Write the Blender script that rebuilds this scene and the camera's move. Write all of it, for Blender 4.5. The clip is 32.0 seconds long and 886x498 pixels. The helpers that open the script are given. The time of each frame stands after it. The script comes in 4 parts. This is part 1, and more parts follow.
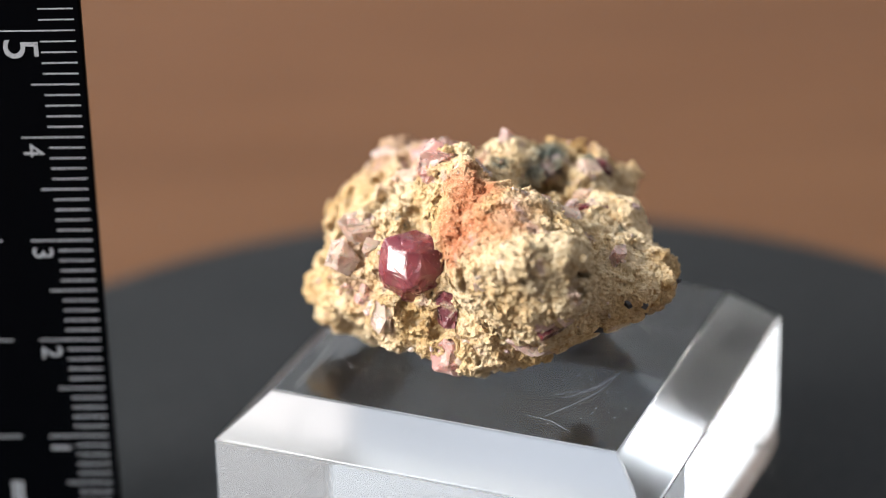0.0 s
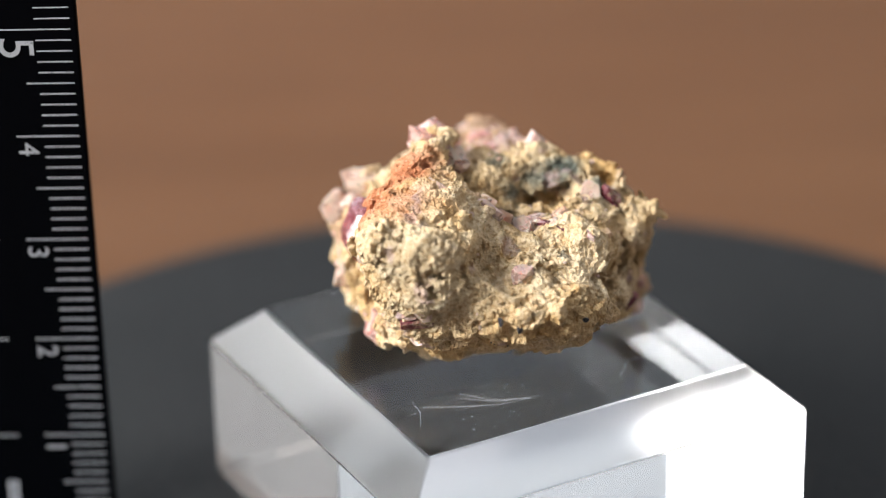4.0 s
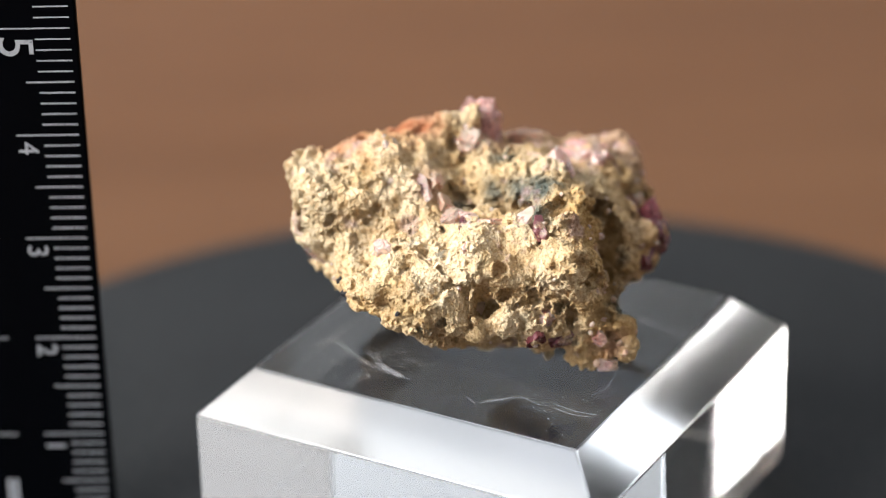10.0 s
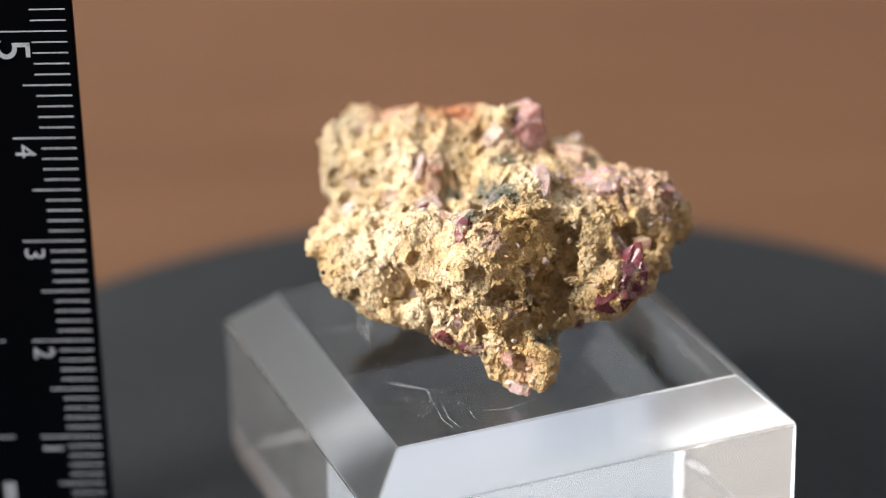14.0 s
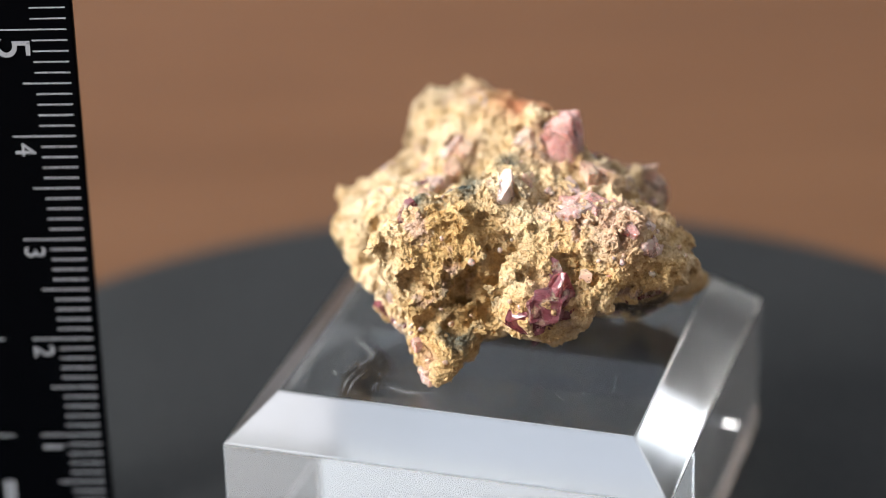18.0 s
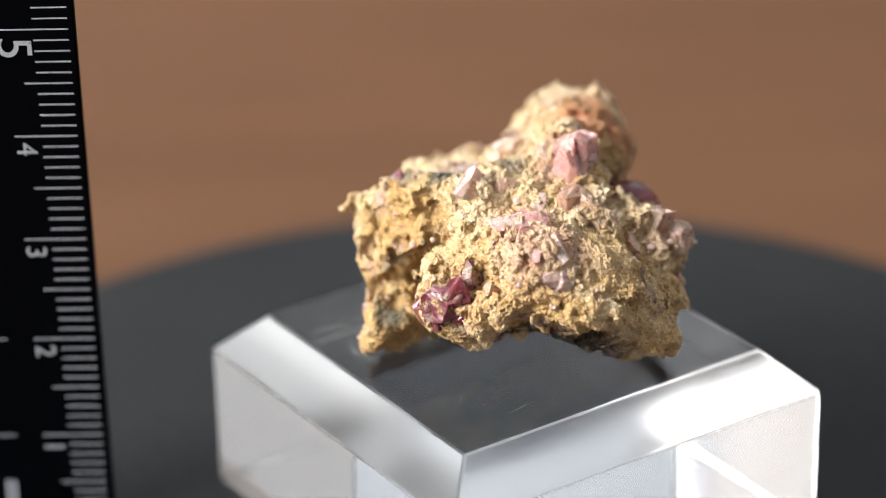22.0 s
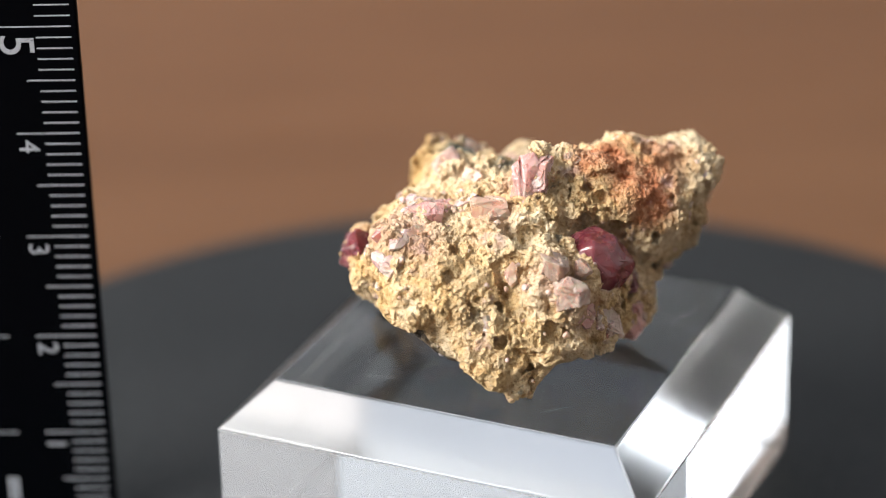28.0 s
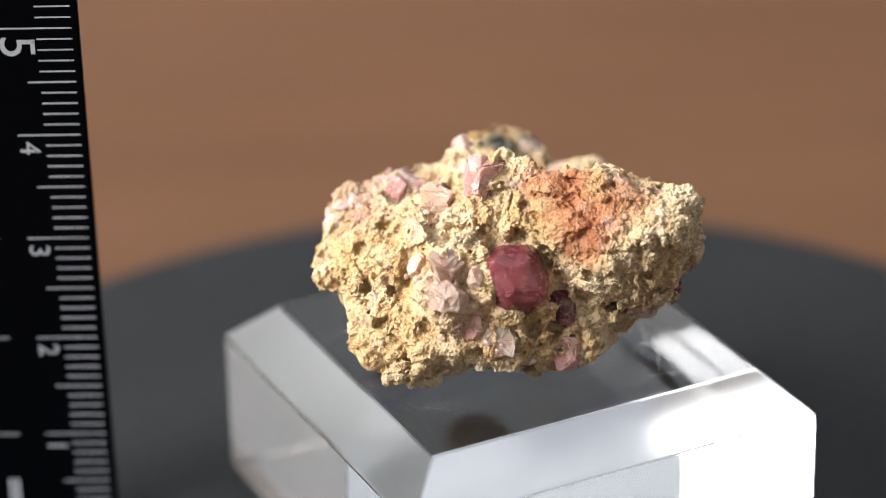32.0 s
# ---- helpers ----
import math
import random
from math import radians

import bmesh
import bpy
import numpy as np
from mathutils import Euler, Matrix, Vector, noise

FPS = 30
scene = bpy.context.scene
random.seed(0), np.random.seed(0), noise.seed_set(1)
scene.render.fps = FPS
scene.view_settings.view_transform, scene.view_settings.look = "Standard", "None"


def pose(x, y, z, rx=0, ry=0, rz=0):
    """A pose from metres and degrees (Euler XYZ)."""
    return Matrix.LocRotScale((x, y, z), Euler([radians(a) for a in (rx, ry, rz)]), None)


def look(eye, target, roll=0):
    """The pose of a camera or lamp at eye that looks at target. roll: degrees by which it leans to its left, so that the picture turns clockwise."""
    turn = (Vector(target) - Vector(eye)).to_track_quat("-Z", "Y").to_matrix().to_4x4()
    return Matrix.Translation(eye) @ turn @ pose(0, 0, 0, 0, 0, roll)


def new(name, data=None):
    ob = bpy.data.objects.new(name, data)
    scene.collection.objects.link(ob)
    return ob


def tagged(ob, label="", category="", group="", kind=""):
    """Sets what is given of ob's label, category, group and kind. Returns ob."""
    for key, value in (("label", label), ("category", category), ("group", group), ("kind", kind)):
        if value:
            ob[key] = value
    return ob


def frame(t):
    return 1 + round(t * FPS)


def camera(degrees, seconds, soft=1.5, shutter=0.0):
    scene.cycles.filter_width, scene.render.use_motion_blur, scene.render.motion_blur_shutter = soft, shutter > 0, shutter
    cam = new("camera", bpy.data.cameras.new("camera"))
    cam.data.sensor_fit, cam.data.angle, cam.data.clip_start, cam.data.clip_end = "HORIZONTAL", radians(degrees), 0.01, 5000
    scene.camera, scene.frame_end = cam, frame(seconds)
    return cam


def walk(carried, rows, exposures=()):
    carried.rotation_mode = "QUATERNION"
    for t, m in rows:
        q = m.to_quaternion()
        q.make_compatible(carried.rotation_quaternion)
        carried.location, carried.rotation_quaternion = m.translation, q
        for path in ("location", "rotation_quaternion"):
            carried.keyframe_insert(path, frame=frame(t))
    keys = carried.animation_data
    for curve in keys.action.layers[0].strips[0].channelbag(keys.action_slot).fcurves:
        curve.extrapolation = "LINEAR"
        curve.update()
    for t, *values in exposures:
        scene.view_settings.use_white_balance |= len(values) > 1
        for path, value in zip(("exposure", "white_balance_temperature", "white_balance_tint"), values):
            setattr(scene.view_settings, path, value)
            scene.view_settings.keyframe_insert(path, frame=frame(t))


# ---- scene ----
CM = 0.01
TABLE_Z = 0.0
DISC_TOP = 0.022
BLOCK_H = 0.018
TOP = DISC_TOP + BLOCK_H          # top face of the acrylic block
SPIN = 9.7136                       # degrees per second, clockwise from above

# ---------------------------------------------------------------- camera
cam = camera(18.451, 32.0, soft=0.8)
cam.data.dof.use_dof = True
cam.data.dof.focus_distance = 0.2335
cam.data.dof.aperture_fstop = 12.0
EYE = Vector((0.0, -0.22102, TOP + 0.11409))
YAW, DIP, ROLL = -1.5315, 25.4535, -1.287


def aim(dx, dy):
    """The camera's pose, swayed by a few hundredths of a degree."""
    yaw = radians(YAW - dx * 0.011870)
    dip = radians(DIP - dy * 0.011870)
    way = Vector((math.sin(yaw) * math.cos(dip), math.cos(yaw) * math.cos(dip), -math.sin(dip)))
    return look(EYE, EYE + way, ROLL)


walk(cam, [
    (0, aim(0, 0)), (0.5, aim(-3, 0)), (1, aim(-3, 0)), (1.5, aim(-3, 0)), (2, aim(-6.1, -4.6)), (2.5, aim(-7.6, -4.6)), (3, aim(-9.2, -3.1)),
    (3.5, aim(-9.2, -3.1)), (5.5, aim(-1.5, 0)), (6, aim(0, 0)), (6.5, aim(-1.5, 0)), (7, aim(-3, 0)), (7.5, aim(-6.1, -1.5)), (8, aim(-7.6, -1.5)),
    (8.5, aim(-9.2, -1.5)), (9, aim(-10.7, -3.1)), (9.5, aim(-10.7, -4.5)), (10, aim(-9.2, -4.6)), (10.5, aim(-9.2, -3.1)), (11, aim(-9.2, -4.5)), (11.5, aim(-10.7, -4.6)),
    (12, aim(-12.2, -3.1)), (12.5, aim(-13.8, -3.1)), (13, aim(-15.3, -1.5)), (13.5, aim(-16.8, -1.5)), (14, aim(-15.4, 0)), (14.5, aim(-15.3, 0)), (16.5, aim(-13.8, 0)),
    (17, aim(-12.3, -1.5)), (17.2, aim(-12.3, -1.5)), (17.5, aim(-15.3, -1.5)), (18, aim(-15.3, -3)), (18.5, aim(-15.3, -3)), (19, aim(-13.8, -3.1)), (19.5, aim(-12.2, -3.1)),
    (20, aim(-9.2, -3)), (20.5, aim(-9.2, -4.5)), (21, aim(-10.7, -3.1)), (21.5, aim(-12.2, -3.1)), (22, aim(-12.2, -3)), (22.5, aim(-10.7, -3)), (23, aim(-10.7, -1.5)),
    (23.5, aim(-7.6, 0)), (24, aim(-4.6, 0)), (24.5, aim(-6.1, 0)), (25, aim(-9.2, -1.5)), (25.5, aim(-10.7, -1.5)), (27.5, aim(-10.7, -6.1)), (28, aim(-7.6, -7.6)),
    (28.5, aim(-9.2, -7.7)), (29, aim(-6.1, -6.2)), (29.5, aim(-4.6, -6.1)), (30, aim(-6.2, -9.1)), (30.5, aim(-7.6, -6.1)), (31, aim(-7.7, -6.1)), (31.5, aim(-7.6, -6.1)),
    (32, aim(-6.2, -4.6)),
])

# ---------------------------------------------------------------- world, added unseen lamps, exposure
scene.view_settings.exposure = 0.0
scene.cycles.max_bounces = 28
scene.cycles.transmission_bounces = 28
world = bpy.data.worlds.new("sky")
scene.world = world
world.use_nodes = True
wn = world.node_tree
sky = wn.nodes.new("ShaderNodeTexSky")
sky.sky_type = "NISHITA"
sky.sun_disc = False
sky.dust_density, sky.ozone_density = 7.0, 0.4
sky.sun_elevation, sky.sun_rotation = radians(35), radians(100)
wn.links.new(sky.outputs[0], wn.nodes["Background"].inputs[0])
wn.nodes["Background"].inputs[1].default_value = 0.12


# an added area lamp, always out of view
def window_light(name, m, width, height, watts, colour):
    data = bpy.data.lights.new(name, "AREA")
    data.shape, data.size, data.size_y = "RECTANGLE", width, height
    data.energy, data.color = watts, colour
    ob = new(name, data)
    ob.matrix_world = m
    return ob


# key lamp added at the left, its source unseen
window_light("added_key_lamp", look((-1.17, -0.5, 0.9), (0.0, 0.0, 0.05)), 0.82, 0.6, 63.0, (1.0, 0.975, 0.94))
# added lamp that whitens the block's right side face
window_light("block_side_lamp", look((-1.17, -1.46, 1.12), (0.0, 0.0, 0.05)), 0.38, 0.5, 1.6, (0.95, 0.98, 1.0))
# added lamp that brightens the back wall seen through the block
window_light("back_wall_lamp", look((-1.17, 1.5, 1.05), (0.3, 1.9, 0.7)), 0.8, 0.9, 14.0, (0.88, 0.945, 1.0))
# added lamp for the white patch on the block's left bevels
window_light("bevel_patch_lamp", look((-1.17, 0.56, 0.66), (0.0, 0.0, 0.04)), 0.34, 0.54, 9.0, (0.98, 0.99, 1.0))
# added overhead lamp that brightens the bevels and fills from above
window_light("overhead_fill_lamp", look((0.1, 0.35, 1.9), (0.1, 0.35, 0.0)), 2.2, 2.7, 8.5, (0.9, 0.955, 1.0))


# ---------------------------------------------------------------- material helpers
class Mat:
    """A node material with a Principled surface and short calls for its nodes."""

    def __init__(self, name, base=(0.5, 0.5, 0.5), rough=0.5, **more):
        self.m = bpy.data.materials.new(name)
        self.m.use_nodes = True
        self.t = self.m.node_tree
        self.b = self.t.nodes["Principled BSDF"]
        self.b.inputs["Base Color"].default_value = (*base, 1)
        self.b.inputs["Roughness"].default_value = rough
        for key, value in more.items():
            self.b.inputs[key.replace("_", " ")].default_value = value
        self.co = None

    def node(self, kind, **inputs):
        n = self.t.nodes.new(kind)
        for key, value in inputs.items():
            self.put(n, key.replace("_", " "), value)
        return n

    def put(self, n, key, value):
        slot = n.inputs[int(key[1:])] if key[0] == "i" and key[1:].isdigit() else n.inputs[key]
        if hasattr(value, "links"):
            self.t.links.new(value, slot)
        else:
            slot.default_value = value

    def coords(self, stretch=(1, 1, 1), shift=(0, 0, 0)):
        if self.co is None:
            self.co = self.node("ShaderNodeTexCoord").outputs["Object"]
        n = self.node("ShaderNodeMapping", Vector=self.co, Scale=stretch, Location=shift)
        return n.outputs[0]

    def noise(self, scale, detail=4.0, rough=0.6, co=None, warp=0.0):
        n = self.node("ShaderNodeTexNoise", Vector=co or self.coords(), Scale=scale, Detail=detail, Roughness=rough, Distortion=warp)
        return n.outputs[0]

    def ramp(self, fac, *stops):
        n = self.node("ShaderNodeValToRGB", Fac=fac)
        e = n.color_ramp.elements
        while len(e) < len(stops):
            e.new(0.5)
        for el, (at, c) in zip(e, stops):
            el.position = at
            el.color = (c, c, c, 1) if isinstance(c, (int, float)) else (*c, 1)
        return n.outputs[0]

    def mix(self, fac, a, b, how="MIX"):
        n = self.t.nodes.new("ShaderNodeMix")
        n.data_type, n.blend_type = "RGBA", how
        for slot, value in ((n.inputs[0], fac), (n.inputs[6], a), (n.inputs[7], b)):
            if hasattr(value, "links"):
                self.t.links.new(value, slot)
            else:
                slot.default_value = value if isinstance(value, (int, float)) else (*value, 1)
        return n.outputs[2]

    def math(self, how, a, b=0.5):
        n = self.t.nodes.new("ShaderNodeMath")
        n.operation = how
        for slot, value in ((n.inputs[0], a), (n.inputs[1], b)):
            if hasattr(value, "links"):
                self.t.links.new(value, slot)
            else:
                slot.default_value = value
        return n.outputs[0]

    def near(self, at, radius, soft=0.5, fray=None):
        """1 inside a ball round a point of the object, fading to 0 at its edge; fray moves the edge."""
        d = self.node("ShaderNodeVectorMath")
        d.operation = "DISTANCE"
        self.t.links.new(self.coords(), d.inputs[0])
        d.inputs[1].default_value = at
        v = self.math("DIVIDE", d.outputs["Value"], radius)
        if fray is not None:
            v = self.math("ADD", v, self.math("MULTIPLY", self.math("SUBTRACT", fray, 0.5), 1.6))
        return self.ramp(v, (1 - soft, 1.0), (1.0, 0.0))

    def bump(self, height, strength=0.3, depth=0.001, under=None):
        n = self.node("ShaderNodeBump", Height=height, Strength=strength, Distance=depth)
        if under is not None:
            self.t.links.new(under, n.inputs["Normal"])
        self.t.links.new(n.outputs[0], self.b.inputs["Normal"])
        return n.outputs[0]

    def base(self, colour):
        self.t.links.new(colour, self.b.inputs["Base Color"])

    def rough(self, value):
        self.t.links.new(value, self.b.inputs["Roughness"])


# ---------------------------------------------------------------- materials
def wood_material():
    k = Mat("oiled_wood", rough=0.55, Specular_IOR_Level=0.1)
    grain = k.noise(9.0, 5, 0.6, k.coords((0.6, 7.0, 1.0)), 0.4)
    broad = k.noise(3.0, 3, 0.5, k.coords((0.5, 2.2, 1.0), (3, 1, 0)), 0.6)
    fine = k.noise(160.0, 3, 0.7, k.coords((0.12, 4.0, 1.0)))
    c = k.ramp(grain, (0.25, (0.09, 0.039, 0.0165)), (0.5, (0.12, 0.0535, 0.024)), (0.75, (0.145, 0.067, 0.031)))
    c = k.mix(k.ramp(broad, (0.35, 0.0), (0.65, 0.55)), c, (0.11, 0.056, 0.028))
    c = k.mix(k.ramp(fine, (0.45, 0.0), (0.7, 0.35)), c, (0.032, 0.0135, 0.006))
    k.base(c)
    k.bump(fine, 0.2, 0.0004)
    return k.m


def disc_material():
    k = Mat("matte_charcoal_plastic", (0.032, 0.033, 0.034), 0.6, Specular_IOR_Level=0.12)
    n = k.noise(900.0, 3, 0.6)
    k.base(k.mix(k.ramp(k.noise(40.0, 4), (0.35, 0.0), (0.7, 1.0)), (0.0130, 0.0138, 0.0146), (0.0170, 0.0180, 0.0190)))
    k.rough(k.ramp(n, (0.3, 0.5), (0.7, 0.62)))
    k.bump(n, 0.25, 0.0001)
    return k.m


def acrylic_material(name, rough, gloss=0.0):
    k = Mat(name, (1.0, 1.0, 1.0), rough, IOR=1.49, Transmission_Weight=1.0, Specular_IOR_Level=gloss)
    k.bump(k.noise(60.0, 2, 0.5), 0.02, 0.0006)
    return k.m


def ruler_black_material():
    k = Mat("black_anodised_metal", (0.001, 0.0013, 0.002), 0.45, Specular_IOR_Level=0.02)
    n = k.noise(700.0, 3, 0.6)
    k.rough(k.ramp(n, (0.3, 0.34), (0.7, 0.46)))
    k.bump(n, 0.08, 0.00005)
    return k.m


def ruler_ink_material():
    k = Mat("white_printed_ink", (0.72, 0.74, 0.78), 0.6)
    w = k.noise(2600.0, 3, 0.6)
    k.base(k.mix(k.ramp(w, (0.3, 0.0), (0.42, 1.0)), (0.12, 0.13, 0.145), (0.3, 0.32, 0.355)))
    return k.m


def plaster_material(name, tone):
    k = Mat(name, tone, 0.9)
    k.bump(k.noise(60.0, 4), 0.2, 0.002)
    k.base(k.mix(k.noise(4.0, 3), tuple(v * 0.96 for v in tone), tuple(v * 1.03 for v in tone)))
    return k.m


def matrix_material():
    k = Mat("cream_crumbly_rock", rough=0.85, Specular_IOR_Level=0.15)
    big = k.noise(110.0, 5, 0.6)
    mid = k.noise(420.0, 6, 0.68, None, 0.5)
    fine = k.noise(1700.0, 4, 0.7)
    c = k.ramp(mid, (0.28, (0.46, 0.31, 0.14)), (0.42, (0.66, 0.475, 0.26)), (0.55, (0.76, 0.595, 0.375)), (0.72, (0.83, 0.72, 0.54)))
    c = k.mix(k.ramp(big, (0.43, 0.0), (0.62, 0.7)), c, (0.58, 0.385, 0.165))
    stain = k.near((-0.004, 0.014, 0.008), 0.021, 0.7, k.noise(160.0, 5, 0.65, k.coords((1, 1, 1), (0.2, 0.6, 0.1))))
    c = k.mix(k.math("MULTIPLY", stain, 0.55), c, (0.64, 0.42, 0.18))
    pale = k.noise(150.0, 4, 0.6, k.coords((1, 1, 1), (0.3, 0.1, 0.7)))
    c = k.mix(k.ramp(pale, (0.48, 0.0), (0.62, 0.65)), c, (0.83, 0.70, 0.50))
    # grey-green spots and black specks
    spot = k.noise(330.0, 4, 0.65, k.coords((1, 1, 1), (0.9, 0.2, 0.4)))
    c = k.mix(k.ramp(spot, (0.645, 0.0), (0.70, 0.8)), c, (0.16, 0.15, 0.12))
    # grey weathered skin on the blunt red end and round the bowl
    worn_at = k.noise(190.0, 5, 0.7, k.coords((1, 1, 1), (0.1, 0.5, 0.3)))
    for x, y, z, r in ((0.62, -1.6, 1.3, 0.5), (0.35, -1.75, 1.35, 0.45), (0.35, 0.3, 1.6, 0.42), (0.85, 0.35, 1.5, 0.3), (1.2, -0.55, 0.75, 0.4), (0.2, -1.7, 0.7, 0.45)):
        c = k.mix(k.math("MULTIPLY", k.near((x * CM, y * CM, z * CM), r * 1.2 * CM, 0.8, worn_at), 0.4), c, (0.52, 0.47, 0.35))
    # ochre earth on the side of the long foot
    for x, y, z, r in ((0.45, 0.9, 1.3, 0.5), (0.75, 0.85, 1.25, 0.45), (0.55, 0.75, 1.5, 0.4), (0.7, 1.0, 0.5, 0.4), (-0.2, 1.1, 1.25, 0.4), (0.9, 0.1, 1.1, 0.35)):
        c = k.mix(k.math("MULTIPLY", k.near((x * CM, y * CM, z * CM), r * 1.2 * CM, 0.9, worn_at), 0.6), c, (0.6, 0.39, 0.16))
    # dark green crusts, each at its own place
    patch_fray = k.noise(520.0, 5, 0.7)
    for x, y, z, r in ((-0.06, -0.01, 1.71, 0.13), (0.4, 0.4, 1.62, 0.16), (0.12, -0.07, 1.49, 0.13), (0.24, 0.14, 1.55, 0.17), (0.42, 0.26, 1.55, 0.15), (0.16, 0.95, 1.24, 0.12), (0.5, 0.93, 0.95, 0.15), (0.24, 1.03, 0.92, 0.13), (0.34, 0.38, 1.63, 0.16),
                       (0.56, 1.07, 0.63, 0.15), (0.44, 1.1, 0.55, 0.16), (0.78, 0.4, 1.57, 0.13), (0.23, -0.35, 1.35, 0.12)):
        at = k.near((x * CM, y * CM, z * CM), r * 1.3 * CM, 0.8, patch_fray)
        c = k.mix(k.math("MULTIPLY", at, 0.85), c, (0.085, 0.105, 0.095))
    # near-black patches of colour under the arch
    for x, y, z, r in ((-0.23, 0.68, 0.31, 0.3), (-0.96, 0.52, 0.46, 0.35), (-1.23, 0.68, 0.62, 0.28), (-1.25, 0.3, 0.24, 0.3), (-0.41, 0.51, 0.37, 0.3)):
        c = k.mix(k.math("MULTIPLY", k.near((x * CM, y * CM, z * CM), r * 1.3 * CM, 0.6, patch_fray), 0.9), c, (0.04, 0.038, 0.04))
    # brick-red staining on one shoulder
    fray = k.noise(210.0, 5, 0.7)
    brick = k.ramp(k.noise(700.0, 4, 0.7), (0.3, (0.34, 0.1, 0.045)), (0.5, (0.52, 0.2, 0.1)), (0.7, (0.6, 0.36, 0.22)))
    for x, y, z, r, much in ((-0.31, -0.94, 1.83, 0.36, 0.9), (-0.43, -1.2, 1.68, 0.38, 0.9), (-0.49, -1.34, 1.5, 0.26, 0.75), (-0.16, -1.4, 1.78, 0.34, 0.6), (0.02, -1.25, 1.86, 0.36, 0.4), (-0.36, -0.75, 1.87, 0.24, 0.5)):
        c = k.mix(k.math("MULTIPLY", k.near((x * CM, y * CM, z * CM), r * 1.15 * CM, 0.7, fray), much), c, brick)
    # rosy ground round the crystal nests
    blush = k.noise(300.0, 5, 0.7, k.coords((1, 1, 1), (0.7, 0.3, 0.2)))
    for x, y, z, r in ((-1.1, 0.7, 1.48, 0.42), (-0.95, 1.0, 1.45, 0.4), (-0.6, 0.6, 1.55, 0.4), (-1.35, -0.45, 1.2, 0.3), (-1.35, -0.75, 0.9, 0.3),
                       (-0.5, -0.1, 1.8, 0.35), (-0.3, 1.3, 1.0, 0.35), (0.3, -0.6, 1.6, 0.25), (0.75, 1.05, 0.3, 0.25), (-0.9, 0.1, 1.58, 0.3)):
        at = k.near((x * CM, y * CM, z * CM), r * CM, 0.9, blush)
        c = k.mix(k.math("MULTIPLY", at, 0.6), c, (0.52, 0.31, 0.25))
    # pale lilac glassy grains through the mass
    lil = k.noise(240.0, 3, 0.6, k.coords((1, 1, 1), (0.5, 0.8, 0.1)))
    c = k.mix(k.ramp(lil, (0.61, 0.0), (0.68, 0.55)), c, (0.47, 0.33, 0.34))
    c = k.mix(k.ramp(fine, (0.36, 0.75), (0.5, 0.0)), c, (0.6, 0.47, 0.32), "MULTIPLY")
    specks = k.noise(3600.0, 4, 0.7, k.coords((1, 1, 1), (0.6, 0.1, 0.5)))
    c = k.mix(k.ramp(specks, (0.34, 0.75), (0.45, 0.0)), c, (0.58, 0.45, 0.3), "MULTIPLY")
    c = k.mix(k.ramp(specks, (0.6, 0.0), (0.7, 0.5)), c, (0.85, 0.78, 0.62))
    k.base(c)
    k.rough(k.ramp(k.noise(800.0, 2), (0.4, 0.9), (0.7, 0.55)))
    low = k.bump(mid, 0.6, 0.0008)
    low = k.bump(fine, 0.9, 0.00045, low)
    k.bump(k.noise(4600.0, 3, 0.7), 0.9, 0.00018, low)
    return k.m


def crystal_material(name, deep, pale, glassy=0.35, rough=0.16, dust=0.6, rugged=0.00035):
    k = Mat(name, rough=rough, IOR=1.58, Transmission_Weight=glassy, Subsurface_Weight=0.35, Subsurface_Scale=0.0015)
    k.b.inputs["Subsurface Radius"].default_value = (1.0, 0.6, 0.5)
    n = k.noise(380.0, 4, 0.6)
    c = k.mix(k.ramp(n, (0.35, 0.0), (0.65, 1.0)), deep, pale)
    # crumbs of the cream rock cling to the faces
    c = k.mix(k.ramp(k.noise(620.0, 5, 0.7, k.coords((1, 1, 1), (0.4, 0.2, 0.6))), (0.52, 0.0), (0.62, dust)), c, (0.72, 0.6, 0.4))
    k.base(c)
    k.rough(k.ramp(k.noise(900.0, 3), (0.35, rough), (0.7, rough + 0.3)))
    k.bump(k.noise(850.0, 4, 0.65), 0.8, rugged)
    return k.m


WOOD = wood_material()
DISC = disc_material()
ACRYLIC = acrylic_material("clear_acrylic", 0.03)
ACRYLIC_RIM = acrylic_material("machined_acrylic", 0.28, 0.5)
RULER_BLACK = ruler_black_material()
RULER_INK = ruler_ink_material()
# tone of the unseen back wall, set for reflections in the block
REFLECTOR_WALL = plaster_material("reflector_wall", (0.62, 0.655, 0.69))
MATRIX = matrix_material()
ROSE = crystal_material("rose_crystal", (0.74, 0.34, 0.32), (0.85, 0.55, 0.49), 0.42, 0.16, 0.35)
WINE = crystal_material("wine_pink_crystal", (0.25, 0.042, 0.065), (0.42, 0.12, 0.145), 0.6, 0.07, 0.12, 0.00004)
DEEP_WINE = crystal_material("dark_wine_crystal", (0.15, 0.03, 0.045), (0.32, 0.1, 0.12), 0.4, 0.15, 0.6)
LILAC = crystal_material("lilac_crystal", (0.72, 0.45, 0.43), (0.86, 0.66, 0.59), 0.4, 0.2, 0.45)
SALMON = crystal_material("salmon_crystal", (0.72, 0.42, 0.31), (0.84, 0.60, 0.46), 0.4, 0.22, 0.45)
CLEAR = crystal_material("pale_glassy_crystal", (0.70, 0.47, 0.40), (0.82, 0.64, 0.53), 0.5, 0.2, 0.45)
SCRATCH = Mat("white_scuff", (0.75, 0.76, 0.78), 0.5).m
BLACK = Mat("black_mineral", (0.03, 0.03, 0.035), 0.3).m
PAINT = plaster_material("pale_wall_paint", (0.6, 0.61, 0.62))
